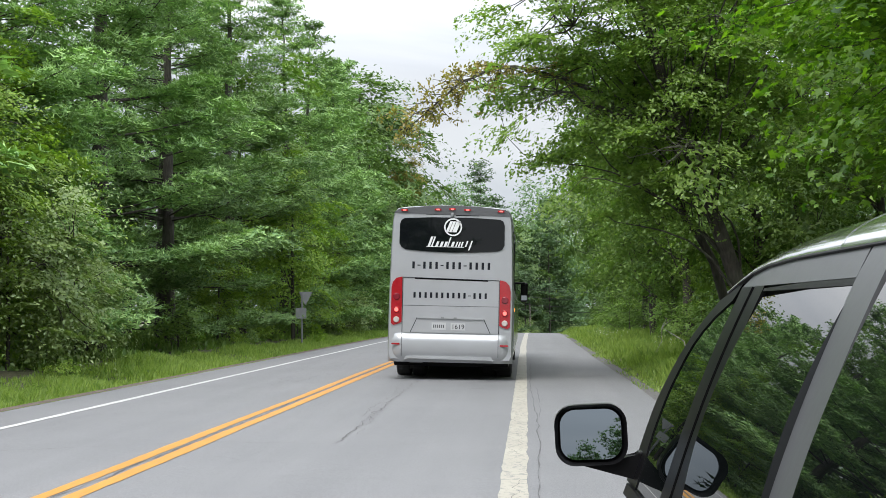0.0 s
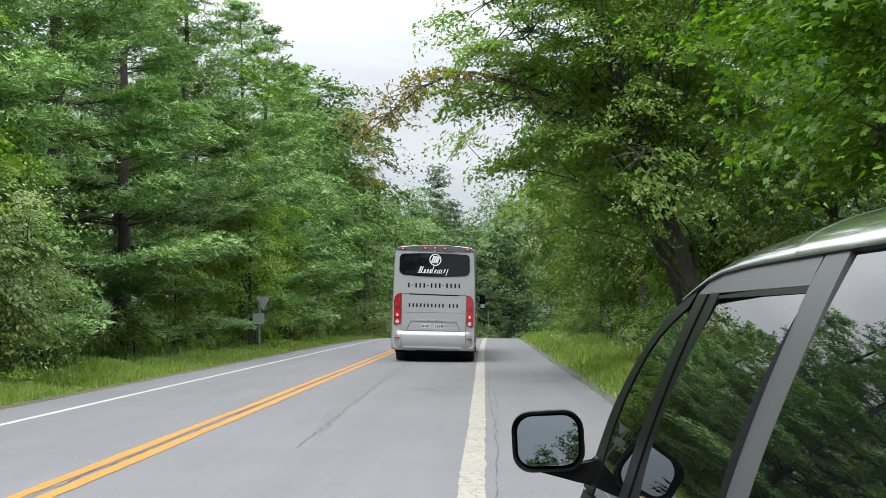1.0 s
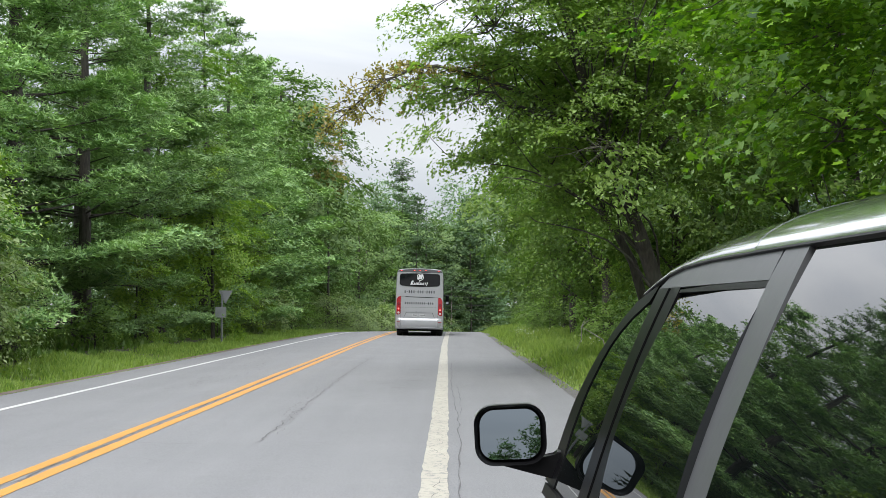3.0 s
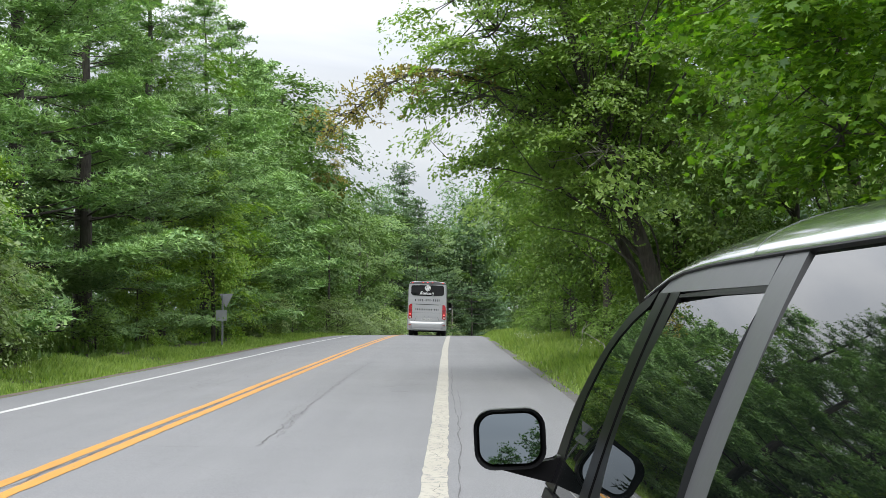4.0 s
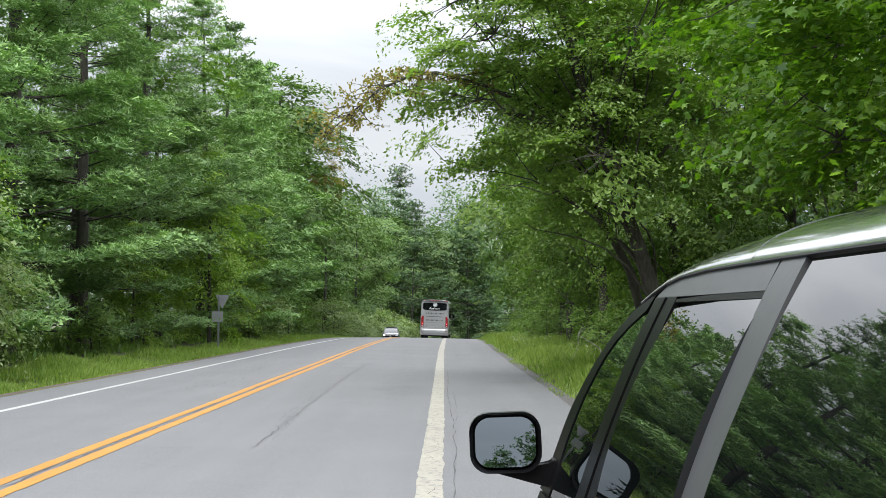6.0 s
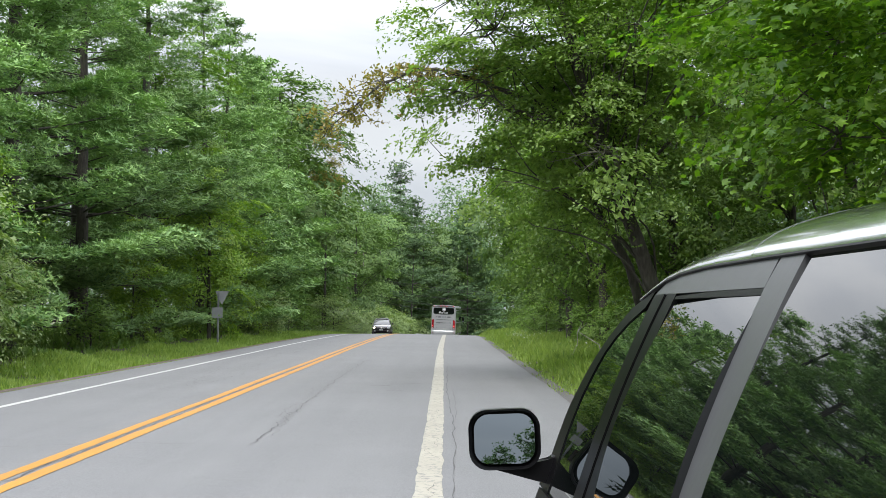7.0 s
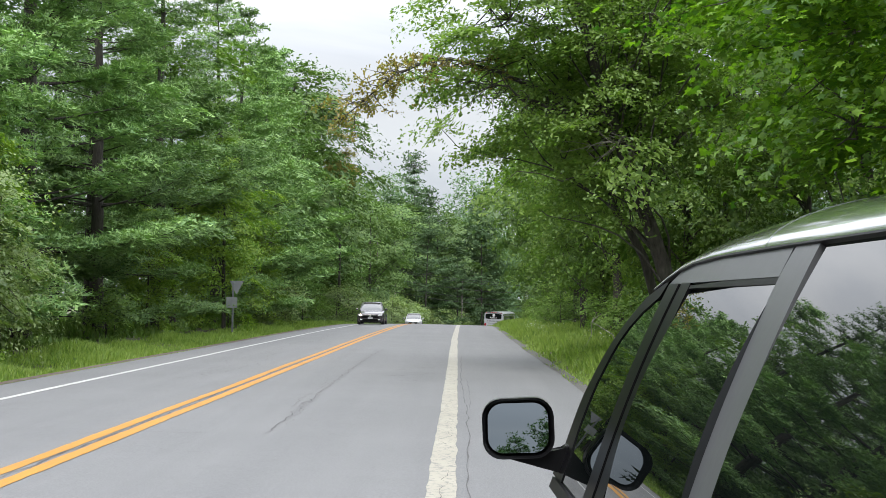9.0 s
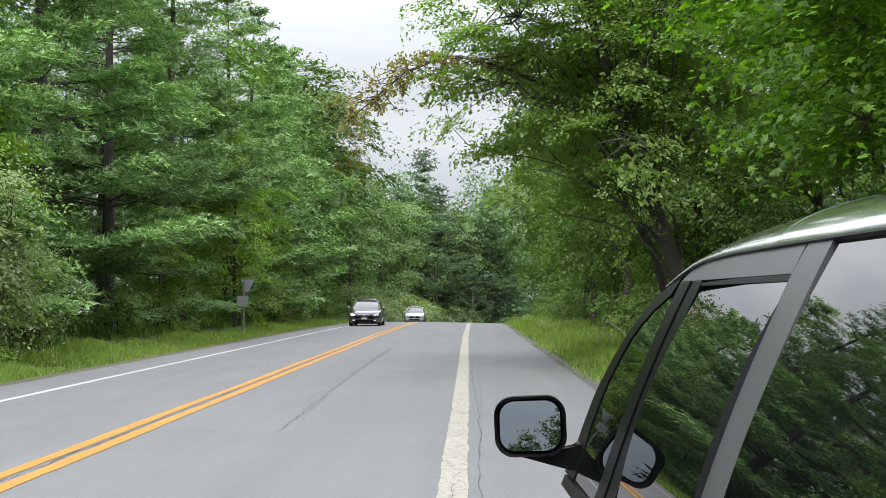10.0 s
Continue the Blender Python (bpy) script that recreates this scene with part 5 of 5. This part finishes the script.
def letter_bars(x0, x1, z, h, counts, mat, parent):
    """Lettering as plain bars, one to a character."""
    n = sum(counts) + 0.8 * (len(counts) - 1)
    w = (x1 - x0) / n
    x = x0
    for c in counts:
        for k in range(c):
            panel("letter_bar", [(x + w * 0.25, z), (x + w * 0.65, z), (x + w * 0.65, z + h), (x + w * 0.25, z + h)], 0.004, mat, parent)
            x += w
        panel("letter_bar", rect(x + 0.1 * w, x + 0.6 * w, z + h * 0.42, z + h * 0.56), 0.004, mat, parent) if c != counts[-1] else None
        x += 0.8 * w


letter_bars(-0.84, 0.84, 2.30, 0.145, (1, 3, 3, 4), INK, coach)
# engine door and tail
engine_door = panel("engine_door", [(-0.99, 0.98), (0.99, 0.98), (0.99, 2.08), (-0.99, 2.12)], 0.014, SILVER, coach, "silver engine door")
panel("vent_slot", [(-0.75, 2.085), (0.76, 2.055), (0.76, 2.09), (-0.75, 2.12)], 0.018, BLACK, coach)
letter_bars(-0.80, 0.78, 1.70, 0.115, (10, 3), INK, engine_door)
for ob in engine_door.children:
    ob.location.y -= 0.0142
panel("door_seam", rect(-0.98, 0.98, 1.535, 1.545), 0.017, SILVER_DARK, engine_door)
for o in ([(-0.998, 0.98), (-0.988, 0.98), (-0.988, 2.12), (-0.998, 2.12)], [(0.988, 0.98), (0.998, 0.98), (0.998, 2.08), (0.988, 2.08)], [(-0.99, 2.112), (0.99, 2.075), (0.99, 2.085), (-0.99, 2.122)],
          [(-0.83, 0.99), (-0.815, 0.99), (-0.675, 1.30), (-0.69, 1.30)], [(0.83, 0.99), (0.815, 0.99), (0.675, 1.29), (0.69, 1.29)]):
    panel("panel_gap", o, 0.0235, INK, engine_door)
recess = panel("plate_recess", [(-0.82, 0.99), (0.82, 0.99), (0.68, 1.285), (-0.68, 1.30)], 0.022, SILVER, engine_door, "trapezoid panel round the number plate")
panel("recess_lip", [(-0.68, 1.28), (0.68, 1.27), (0.69, 1.29), (-0.69, 1.30)], 0.05, SILVER, engine_door)
panel("number_plate", rect(-0.38, -0.09, 1.05, 1.20), 0.028, PLATE, engine_door)
for k in range(6):
    panel("plate_bar", rect(-0.35 + 0.04 * k, -0.325 + 0.04 * k, 1.09, 1.155), 0.031, SILVER_DARK, engine_door)
fleet = panel("fleet_plate", rect(0.01, 0.31, 1.045, 1.195), 0.028, PLATE, engine_door, "white plate with a fleet number")
txt = bpy.data.curves.new("fleet_number", "FONT")
txt.body, txt.size, txt.align_x, txt.extrude = "1619", 0.135, "CENTER", 0.002
txt.materials.append(INK)
num = new("fleet_number", txt)
num.parent, num.matrix_basis = fleet, pose(0.16, -0.032, 1.073, 90, 0, 0)
for x in (-0.16, 0.10):
    panel("plate_lamp", rect(x - 0.03, x + 0.03, 1.285, 1.31), 0.06, GALV, engine_door)
for side in (-1, 1):
    o = [(1.005, 1.20), (1.07, 1.16), (1.17, 1.13), (1.225, 1.17), (1.228, 1.9), (1.20, 2.02), (1.13, 2.10), (1.005, 2.13)]
    o = [(x * side, z - (0.04 if side > 0 else 0)) for x, z in o]
    lamp = panel("tail_lamp", o, 0.025, RED_LENS, coach, "tall red tail lamp cluster")
    for z, mat, rad in ((1.72, LENS_DARK, 0.075), (1.45, RED_LENS, 0.07), (1.245, LENS_CLEAR, 0.065)):
        bm = bmesh.new()
        bmesh.ops.create_cone(bm, cap_ends=True, segments=22, radius1=rad, radius2=rad * 0.8, depth=0.03, matrix=pose(side * 1.115, -0.035, z - (0.04 if side > 0 else 0), 90))
        part("lens", bm, mat, lamp)
        if mat is RED_LENS:
            bm = bmesh.new()
            bmesh.ops.create_cone(bm, cap_ends=True, segments=18, radius1=rad * 0.62, radius2=rad * 0.5, depth=0.012, matrix=pose(side * 1.115, -0.054, z - (0.04 if side > 0 else 0), 90))
            part("bulb", bm, RED_GLOW, lamp)
# bumper
bm = bmesh.new()
rows = ((0.985, 0.02), (0.96, -0.045), (0.82, -0.075), (0.62, -0.075), (0.52, -0.05), (0.46, -0.02), (0.38, 0.02))
rings = []
for z, y in rows:
    rings.append([bm.verts.new((x, y + 0.16 * max(0, (abs(x) - 0.98) / 0.31) ** 2 + (0.02 if abs(x) < 0.9 else 0), z)) for x in np.linspace(-1.29, 1.29, 27)])
for a, b in zip(rings, rings[1:]):
    for i in range(26):
        bm.faces.new((a[i], a[i + 1], b[i + 1], b[i]))
bumper = part("bumper", bm, SILVER, coach, "silver rear bumper", smooth=True)
panel("skirt_lip", [(-0.95, 0.42), (-0.9, 0.50), (0.85, 0.50), (0.9, 0.42), (0.8, 0.44), (-0.85, 0.455)], 0.05, SILVER, coach)
for side in (-1, 1):
    panel("reflector", rect(*sorted((side * 1.03, side * 1.2)), 0.73, 0.765), 0.02, RED_LENS, coach, at=-0.06)
    panel("bumper_seam", rect(*sorted((side * 0.985, side * 0.995)), 0.5, 0.97), 0.02, SILVER_DARK, coach, at=-0.06)
    panel("mud_flap", rect(*sorted((side * 0.62, side * 1.2)), 0.16, 0.55), 0.02, RUBBER, coach, at=1.6)
    for y in (1.95, 3.3, 11.2):
        wheel(coach, side * 1.10, y, 0.50, 0.30)
        if y < 3:
            wheel(coach, side * 0.76, y, 0.50, 0.28)
    # glossy flank skins, below and above the glazing
    for zs in ((0.62, 1.3, 1.74), (3.12, 3.28, 3.36)):
        bm = bmesh.new()
        rows = []
        for z in zs:
            w = float(np.interp(z, (0.52, 1.3, 2.0, 2.8, 3.30, 3.46), (1.295, 1.295, 1.285, 1.265, 1.245, 1.21)))
            rows.append([bm.verts.new((side * (w + q), y, z)) for y in (0.35, 13.1) for q in (0.012, -0.01)])
        for a, b in zip(rows, rows[1:]):
            for i, j in ((0, 2), (2, 3), (3, 1), (1, 0)):
                bm.faces.new((a[i], a[j], b[j], b[i]))
        for row in (rows[0], rows[-1]):
            bm.faces.new((row[0], row[2], row[3], row[1]))
        part("side_panel", bm, SILVER_GLOSS, coach, "glossy silver side panel")
    # flank glazing
    bm = slab(bmesh.new(), ((1.2, 1.9), (12.6, 1.75), (12.9, 2.0), (12.8, 3.1), (1.0, 3.1), (0.9, 2.9)), 0.03 * side, "x", side * 1.262)
    part("side_window", bm, GLASS, coach, "dark side glazing")
    part("side_marker", boxed(*sorted((side * 1.29, side * 1.315)), 0.5, 0.62, 1.45, 1.52, 0.006), glowing("amber_lamp", (1.0, 0.32, 0.05), 1.2) if side > 0 else RED_LENS, coach)
    mirror = part("wing_mirror", boxed(*sorted((side * 1.37, side * 1.60)), 13.55, 13.72, 1.75, 2.35, 0.05), BLACK, coach, "large black wing mirror")
    part("mirror_arm", boxed(*sorted((side * 1.15, side * 1.5)), 13.5, 13.58, 2.3, 2.36, 0.01), BLACK, mirror)
    part("mirror_face", boxed(*sorted((side * 1.40, side * 1.57)), 13.535, 13.548, 1.80, 1.95), MIRROR, mirror)
part("exhaust", boxed(-0.85, -0.55, 0.1, 0.7, 0.36, 0.46, 0.03), GALV, coach, "exhaust pipe under the tail")
part("windscreen", slab(bmesh.new(), ((-1.15, 1.1), (1.15, 1.1), (1.15, 3.0), (-1.15, 3.0)), 0.02, "y", 13.695), GLASS, coach)


# ---- oncoming cars ----
HATCH = ((0, -3.0, 203), (5.3, -5.25, 137), (7, -5.45, 110), (8, -5.5, 94.5), (9, -5.5, 79), (10, -5.52, 66.5))
SALOON = ((0, 8.0, 246), (8, -4.1, 143), (9, -4.5, 127.2), (10, -4.8, 111.5))


def car_section(y, w, top, low):
    half = [(w * 0.86, low), (w * 0.97, low + 0.08), (w, low + 0.25), (w * 0.995, top - 0.18), (w * 0.96, top - 0.05), (w * 0.86, top), (w * 0.45, top + 0.03)]
    return [(x, y, z) for x, z in half] + [(-x, y, z) for x, z in half[::-1]]


def cabin_section(y, wb, wt, zb, zt):
    half = [(wb, zb), (wb * 0.97, zb + 0.3 * (zt - zb)), ((wb + 2 * wt) / 3, zb + 0.75 * (zt - zb)), (wt, zt - 0.02), (wt * 0.85, zt), (wt * 0.4, zt + 0.015)]
    return [(x, y, z) for x, z in half] + [(-x, y, z) for x, z in half[::-1]]


def car(name, label, paint, hood, height, lit):
    """A small car whose nose is at its own origin, looking along +y."""
    root = thing(name, label, "car", "oncoming cars")
    lofted("body", ((0.02, 0.56, 0.60, 0.30), (-0.03, 0.72, 0.66, 0.22), (-0.14, 0.82, 0.71, 0.19), (-0.45, 0.87, hood - 0.10, 0.17), (-1.05, 0.885, hood, 0.17), (-2.4, 0.89, hood + 0.02, 0.17), (-3.7, 0.87, hood + 0.03, 0.19), (-4.1, 0.80, hood, 0.26), (-4.2, 0.68, hood - 0.08, 0.34)), car_section, paint, root)
    lofted("windows", ((-0.98, 0.74, 0.74, hood - 0.02, hood + 0.0), (-1.15, 0.78, 0.72, hood - 0.02, hood + 0.14), (-1.75, 0.80, 0.55, hood - 0.02, height - 0.03), (-3.3, 0.79, 0.55, hood - 0.02, height - 0.04), (-3.9, 0.76, 0.64, hood - 0.02, hood + 0.3), (-4.08, 0.74, 0.7, hood - 0.02, hood + 0.03)), cabin_section, CAR_GLASS, root, "windscreen and side glass")
    lofted("roof", ((-1.66, 0.56, 0.54, height - 0.08, height - 0.04), (-1.9, 0.59, 0.54, height - 0.07, height), (-3.2, 0.59, 0.54, height - 0.07, height), (-3.5, 0.56, 0.52, height - 0.08, height - 0.05)), cabin_section, paint, root)
    for side in (-1, 1):
        v, t = tube([(side * 0.755, -0.98, hood), (side * 0.70, -1.35, hood + 0.28), (side * 0.605, -1.75, height - 0.04)], (0.035, 0.03, 0.03), 6)
        part_mesh("pillar", fast_mesh("pillar", v, t, paint, True), root)
        lens = part("headlamp", slab(bmesh.new(), [(side * x, z) for x, z in ((0.50, 0.56), (0.78, 0.58), (0.80, 0.70), (0.56, 0.665))], 0.16, "y", -0.13), HEAD_LENS, root)
        bm = bmesh.new()
        bmesh.ops.create_cone(bm, cap_ends=True, segments=16, radius1=0.06, radius2=0.05, depth=0.02, matrix=pose(side * 0.65, 0.035, 0.62, 90))
        part("bulb", bm, HEAD_GLOW if side in lit else HEAD_LENS, lens)
        m = part("wing_mirror", boxed(*sorted((side * 0.90, side * 1.05)), -1.35, -1.24, hood + 0.0, hood + 0.13, 0.03), paint, root)
        for y in (-0.72, -3.35):
            wheel(root, side * 0.79, y, 0.345, 0.20)
        part("fog_lamp", boxed(*sorted((side * 0.52, side * 0.66)), -0.02, 0.03, 0.30, 0.36, 0.01), HEAD_LENS, root)
    part("grille", slab(bmesh.new(), ((-0.36, 0.44), (0.36, 0.44), (0.46, 0.64), (-0.46, 0.64)), 0.03, "y", 0.0), BLACK, root)
    part("grille_bar", boxed(-0.40, 0.40, 0.03, 0.04, 0.565, 0.585), CHROME, root)
    bm = bmesh.new()
    bmesh.ops.create_cone(bm, cap_ends=True, segments=20, radius1=0.075, radius2=0.07, depth=0.02, matrix=pose(0, 0.042, 0.575, 90))
    part("badge", bm, CHROME, root, "round bright badge")
    part("air_intake", slab(bmesh.new(), ((-0.55, 0.24), (0.55, 0.24), (0.48, 0.36), (-0.48, 0.36)), 0.03, "y", 0.0), BLACK, root)
    part("number_plate", boxed(-0.16, 0.16, 0.035, 0.045, 0.385, 0.475), PLATE, root)
    part("underbody", boxed(-0.7, 0.7, -3.9, -0.2, 0.14, 0.24), BLACK, root)
    return root


hatchback = car("hatchback", "dark grey hatchback with one headlamp bright", DARK_CAR, 0.90, 1.44, (1,))
hatchback.scale = (0.96, 1, 1)
saloon = car("compact_car", "pale silver compact car coming over the crest", PALE_CAR, 0.90, 1.46, ())


far_car = copy_thing(saloon, pose(20, 300, -8, 0, 0, 180))
tagged(far_car, "pale car following far down the road")
FAR_CAR = ((0, 40.0, 318), (5, 14.0, 244), (8, 2.5, 196), (9, 0.9, 181), (10, 0.0, 165.5))


# ---- roadside things ----
SIGN_BACK = surface("sign_back", (0.25, 0.26, 0.27), 0.5, metal=0.2, vary=0.12)
road_sign = thing("road_sign", "grey backs of a triangular and a square sign on one post", "sign", m=pose(-9.35, 52.0, float(land(-9.35, 52.0)) - 0.05, 0, 0, -8))
part("post", boxed(-0.035, 0.035, -0.03, 0.03, -0.3, 2.28, 0.008), GALV, road_sign)
part("triangle_plate", slab(bmesh.new(), ((-0.16, 2.34), (0.44, 2.34), (0.16, 1.80), (0.12, 1.80)), 0.006, "y", 0.035), SIGN_BACK, road_sign, "grey back of a triangular plate")
part("square_plate", slab(bmesh.new(), ((-0.27, 1.22), (0.20, 1.22), (0.20, 1.66), (-0.27, 1.66)), 0.006, "y", -0.042), SIGN_BACK, road_sign, "pale back of a square plate")

pole_spots = ((-11.6, 150.0), (19.5, 182.0))
tops = []
for x, y in pole_spots:
    z = float(land(x, y))
    p = thing("utility_pole", "weathered wooden utility pole with a cross arm", "pole", "utility poles", pose(x, y, z, 0, 0, 50))
    v, t = tube([(0, 0, -0.5), (0, 0, 4), (0, 0, 8.6)], (0.15, 0.135, 0.11), 10)
    part_mesh("pole", fast_mesh("pole", v, t, WOOD_POLE, True), p)
    part("cross_arm", boxed(-1.1, 1.1, -0.06, 0.06, 8.0, 8.14, 0.01), WOOD_POLE, p)
    for k in (-1.0, -0.35, 0.35, 1.0):
        part("insulator", boxed(k - 0.04, k + 0.04, -0.04, 0.04, 8.14, 8.28, 0.015), GALV, p)
    tops.append((x, y, z))
for i, (dz, sag) in enumerate(((8.2, 1.0), (8.1, 1.2), (7.2, 1.3), (6.4, 1.5), (5.7, 1.5))):
    (x0, y0, z0), (x1, y1, z1) = tops
    s = np.linspace(0, 1, 24)
    pts = np.stack([x0 + (x1 - x0) * s, y0 + (y1 - y0) * s + 0.3 * i, z0 + dz + (z1 - z0) * s - 4 * sag * s * (1 - s)], -1)
    tagged(new("cable", tube_mesh("cable", pts, np.full(24, 0.028), BLACK, 5)), "black overhead cable between two utility poles", "cable", "overhead cables")

# dead wood at the verge
def dead_branch(x, y, z, points, radius, seed):
    r = np.random.default_rng(seed)
    p = np.array(points, float)
    pieces = [tube(p, np.linspace(radius, radius * 0.3, len(p)), 6)]
    for i in range(5):
        a = p[r.integers(1, len(p))]
        b = a + r.normal(0, 0.22, 3) + (0, 0, 0.08)
        pieces.append(tube(np.stack([a, (a + b) / 2 + r.normal(0, 0.03, 3), b]), (radius * 0.4, radius * 0.3, radius * 0.15), 5))
    v, t = merged(pieces)
    ob = tagged(new("dead_branch", fast_mesh("dead_branch", v, t, BARK_PALE, True)), "pale bare dead branch lying among the verge shrubs", "branch", "dead branches")
    ob.matrix_basis = pose(x, y, z)
    return ob


dead_branch(2.9, 22.0, float(land(2.9, 22.0)), ((0, 0, -0.05), (0.15, 0, 0.35), (0.05, 0.1, 0.75), (0.3, 0.1, 1.0), (0.7, 0.2, 1.12)), 0.018, 1)
dead_branch(3.3, 24.0, float(land(3.3, 24.0)), ((0, 0, -0.05), (-0.2, 0, 0.5), (-0.3, 0.1, 0.9), (-0.7, 0.2, 1.15)), 0.016, 2)


# bleached dead trunks standing in the distant woods
for x, y, h in ((-11.2, 176.0, 15), (-8.9, 178.5, 14), (0.5, 186.0, 9)):
    r = np.random.default_rng(int(y))
    z = np.linspace(-0.3, h, 8)
    pts = np.stack([np.cumsum(r.normal(0, 0.06, 8)), np.cumsum(r.normal(0, 0.06, 8)), z], -1)
    ob = tagged(new("dead_tree", tube_mesh("dead_tree", pts, np.linspace(0.17, 0.04, 8), BARK_PALE, 8)), "bleached bare trunk standing in the distant woods", "tree", "dead trunks")
    ob.matrix_basis = pose(x, y, float(land(x, y)))


def roll(vehicle, rows, radius):
    """Turn a vehicle's wheels by the way it has gone."""
    ts, ys = [r[0] for r in rows], [r[2] for r in rows]
    for w in [c for c in vehicle.children if c.name.startswith("wheel")]:
        x, y, z = w.location
        walk(w, [(k / 30, pose(x, y, z, -math.degrees(abs(float(np.interp(k / 30, ts, ys)) - ys[0]) / radius), 0, 0)) for k in range(301)])


def motions():
    """All that drives."""
    walk(coach, [(t, pose(x, y, float(road_z(y)), 0, 1.2, turn)) for t, x, y, turn in COACH])
    for vehicle, rows in ((hatchback, HATCH), (saloon, SALOON), (far_car, FAR_CAR)):
        walk(vehicle, [(t, pose(x, y, float(road_z(y)), 0, 0, 180)) for t, x, y in rows])
        roll(vehicle, rows, 0.345)
    roll(coach, COACH, 0.5)


motions()
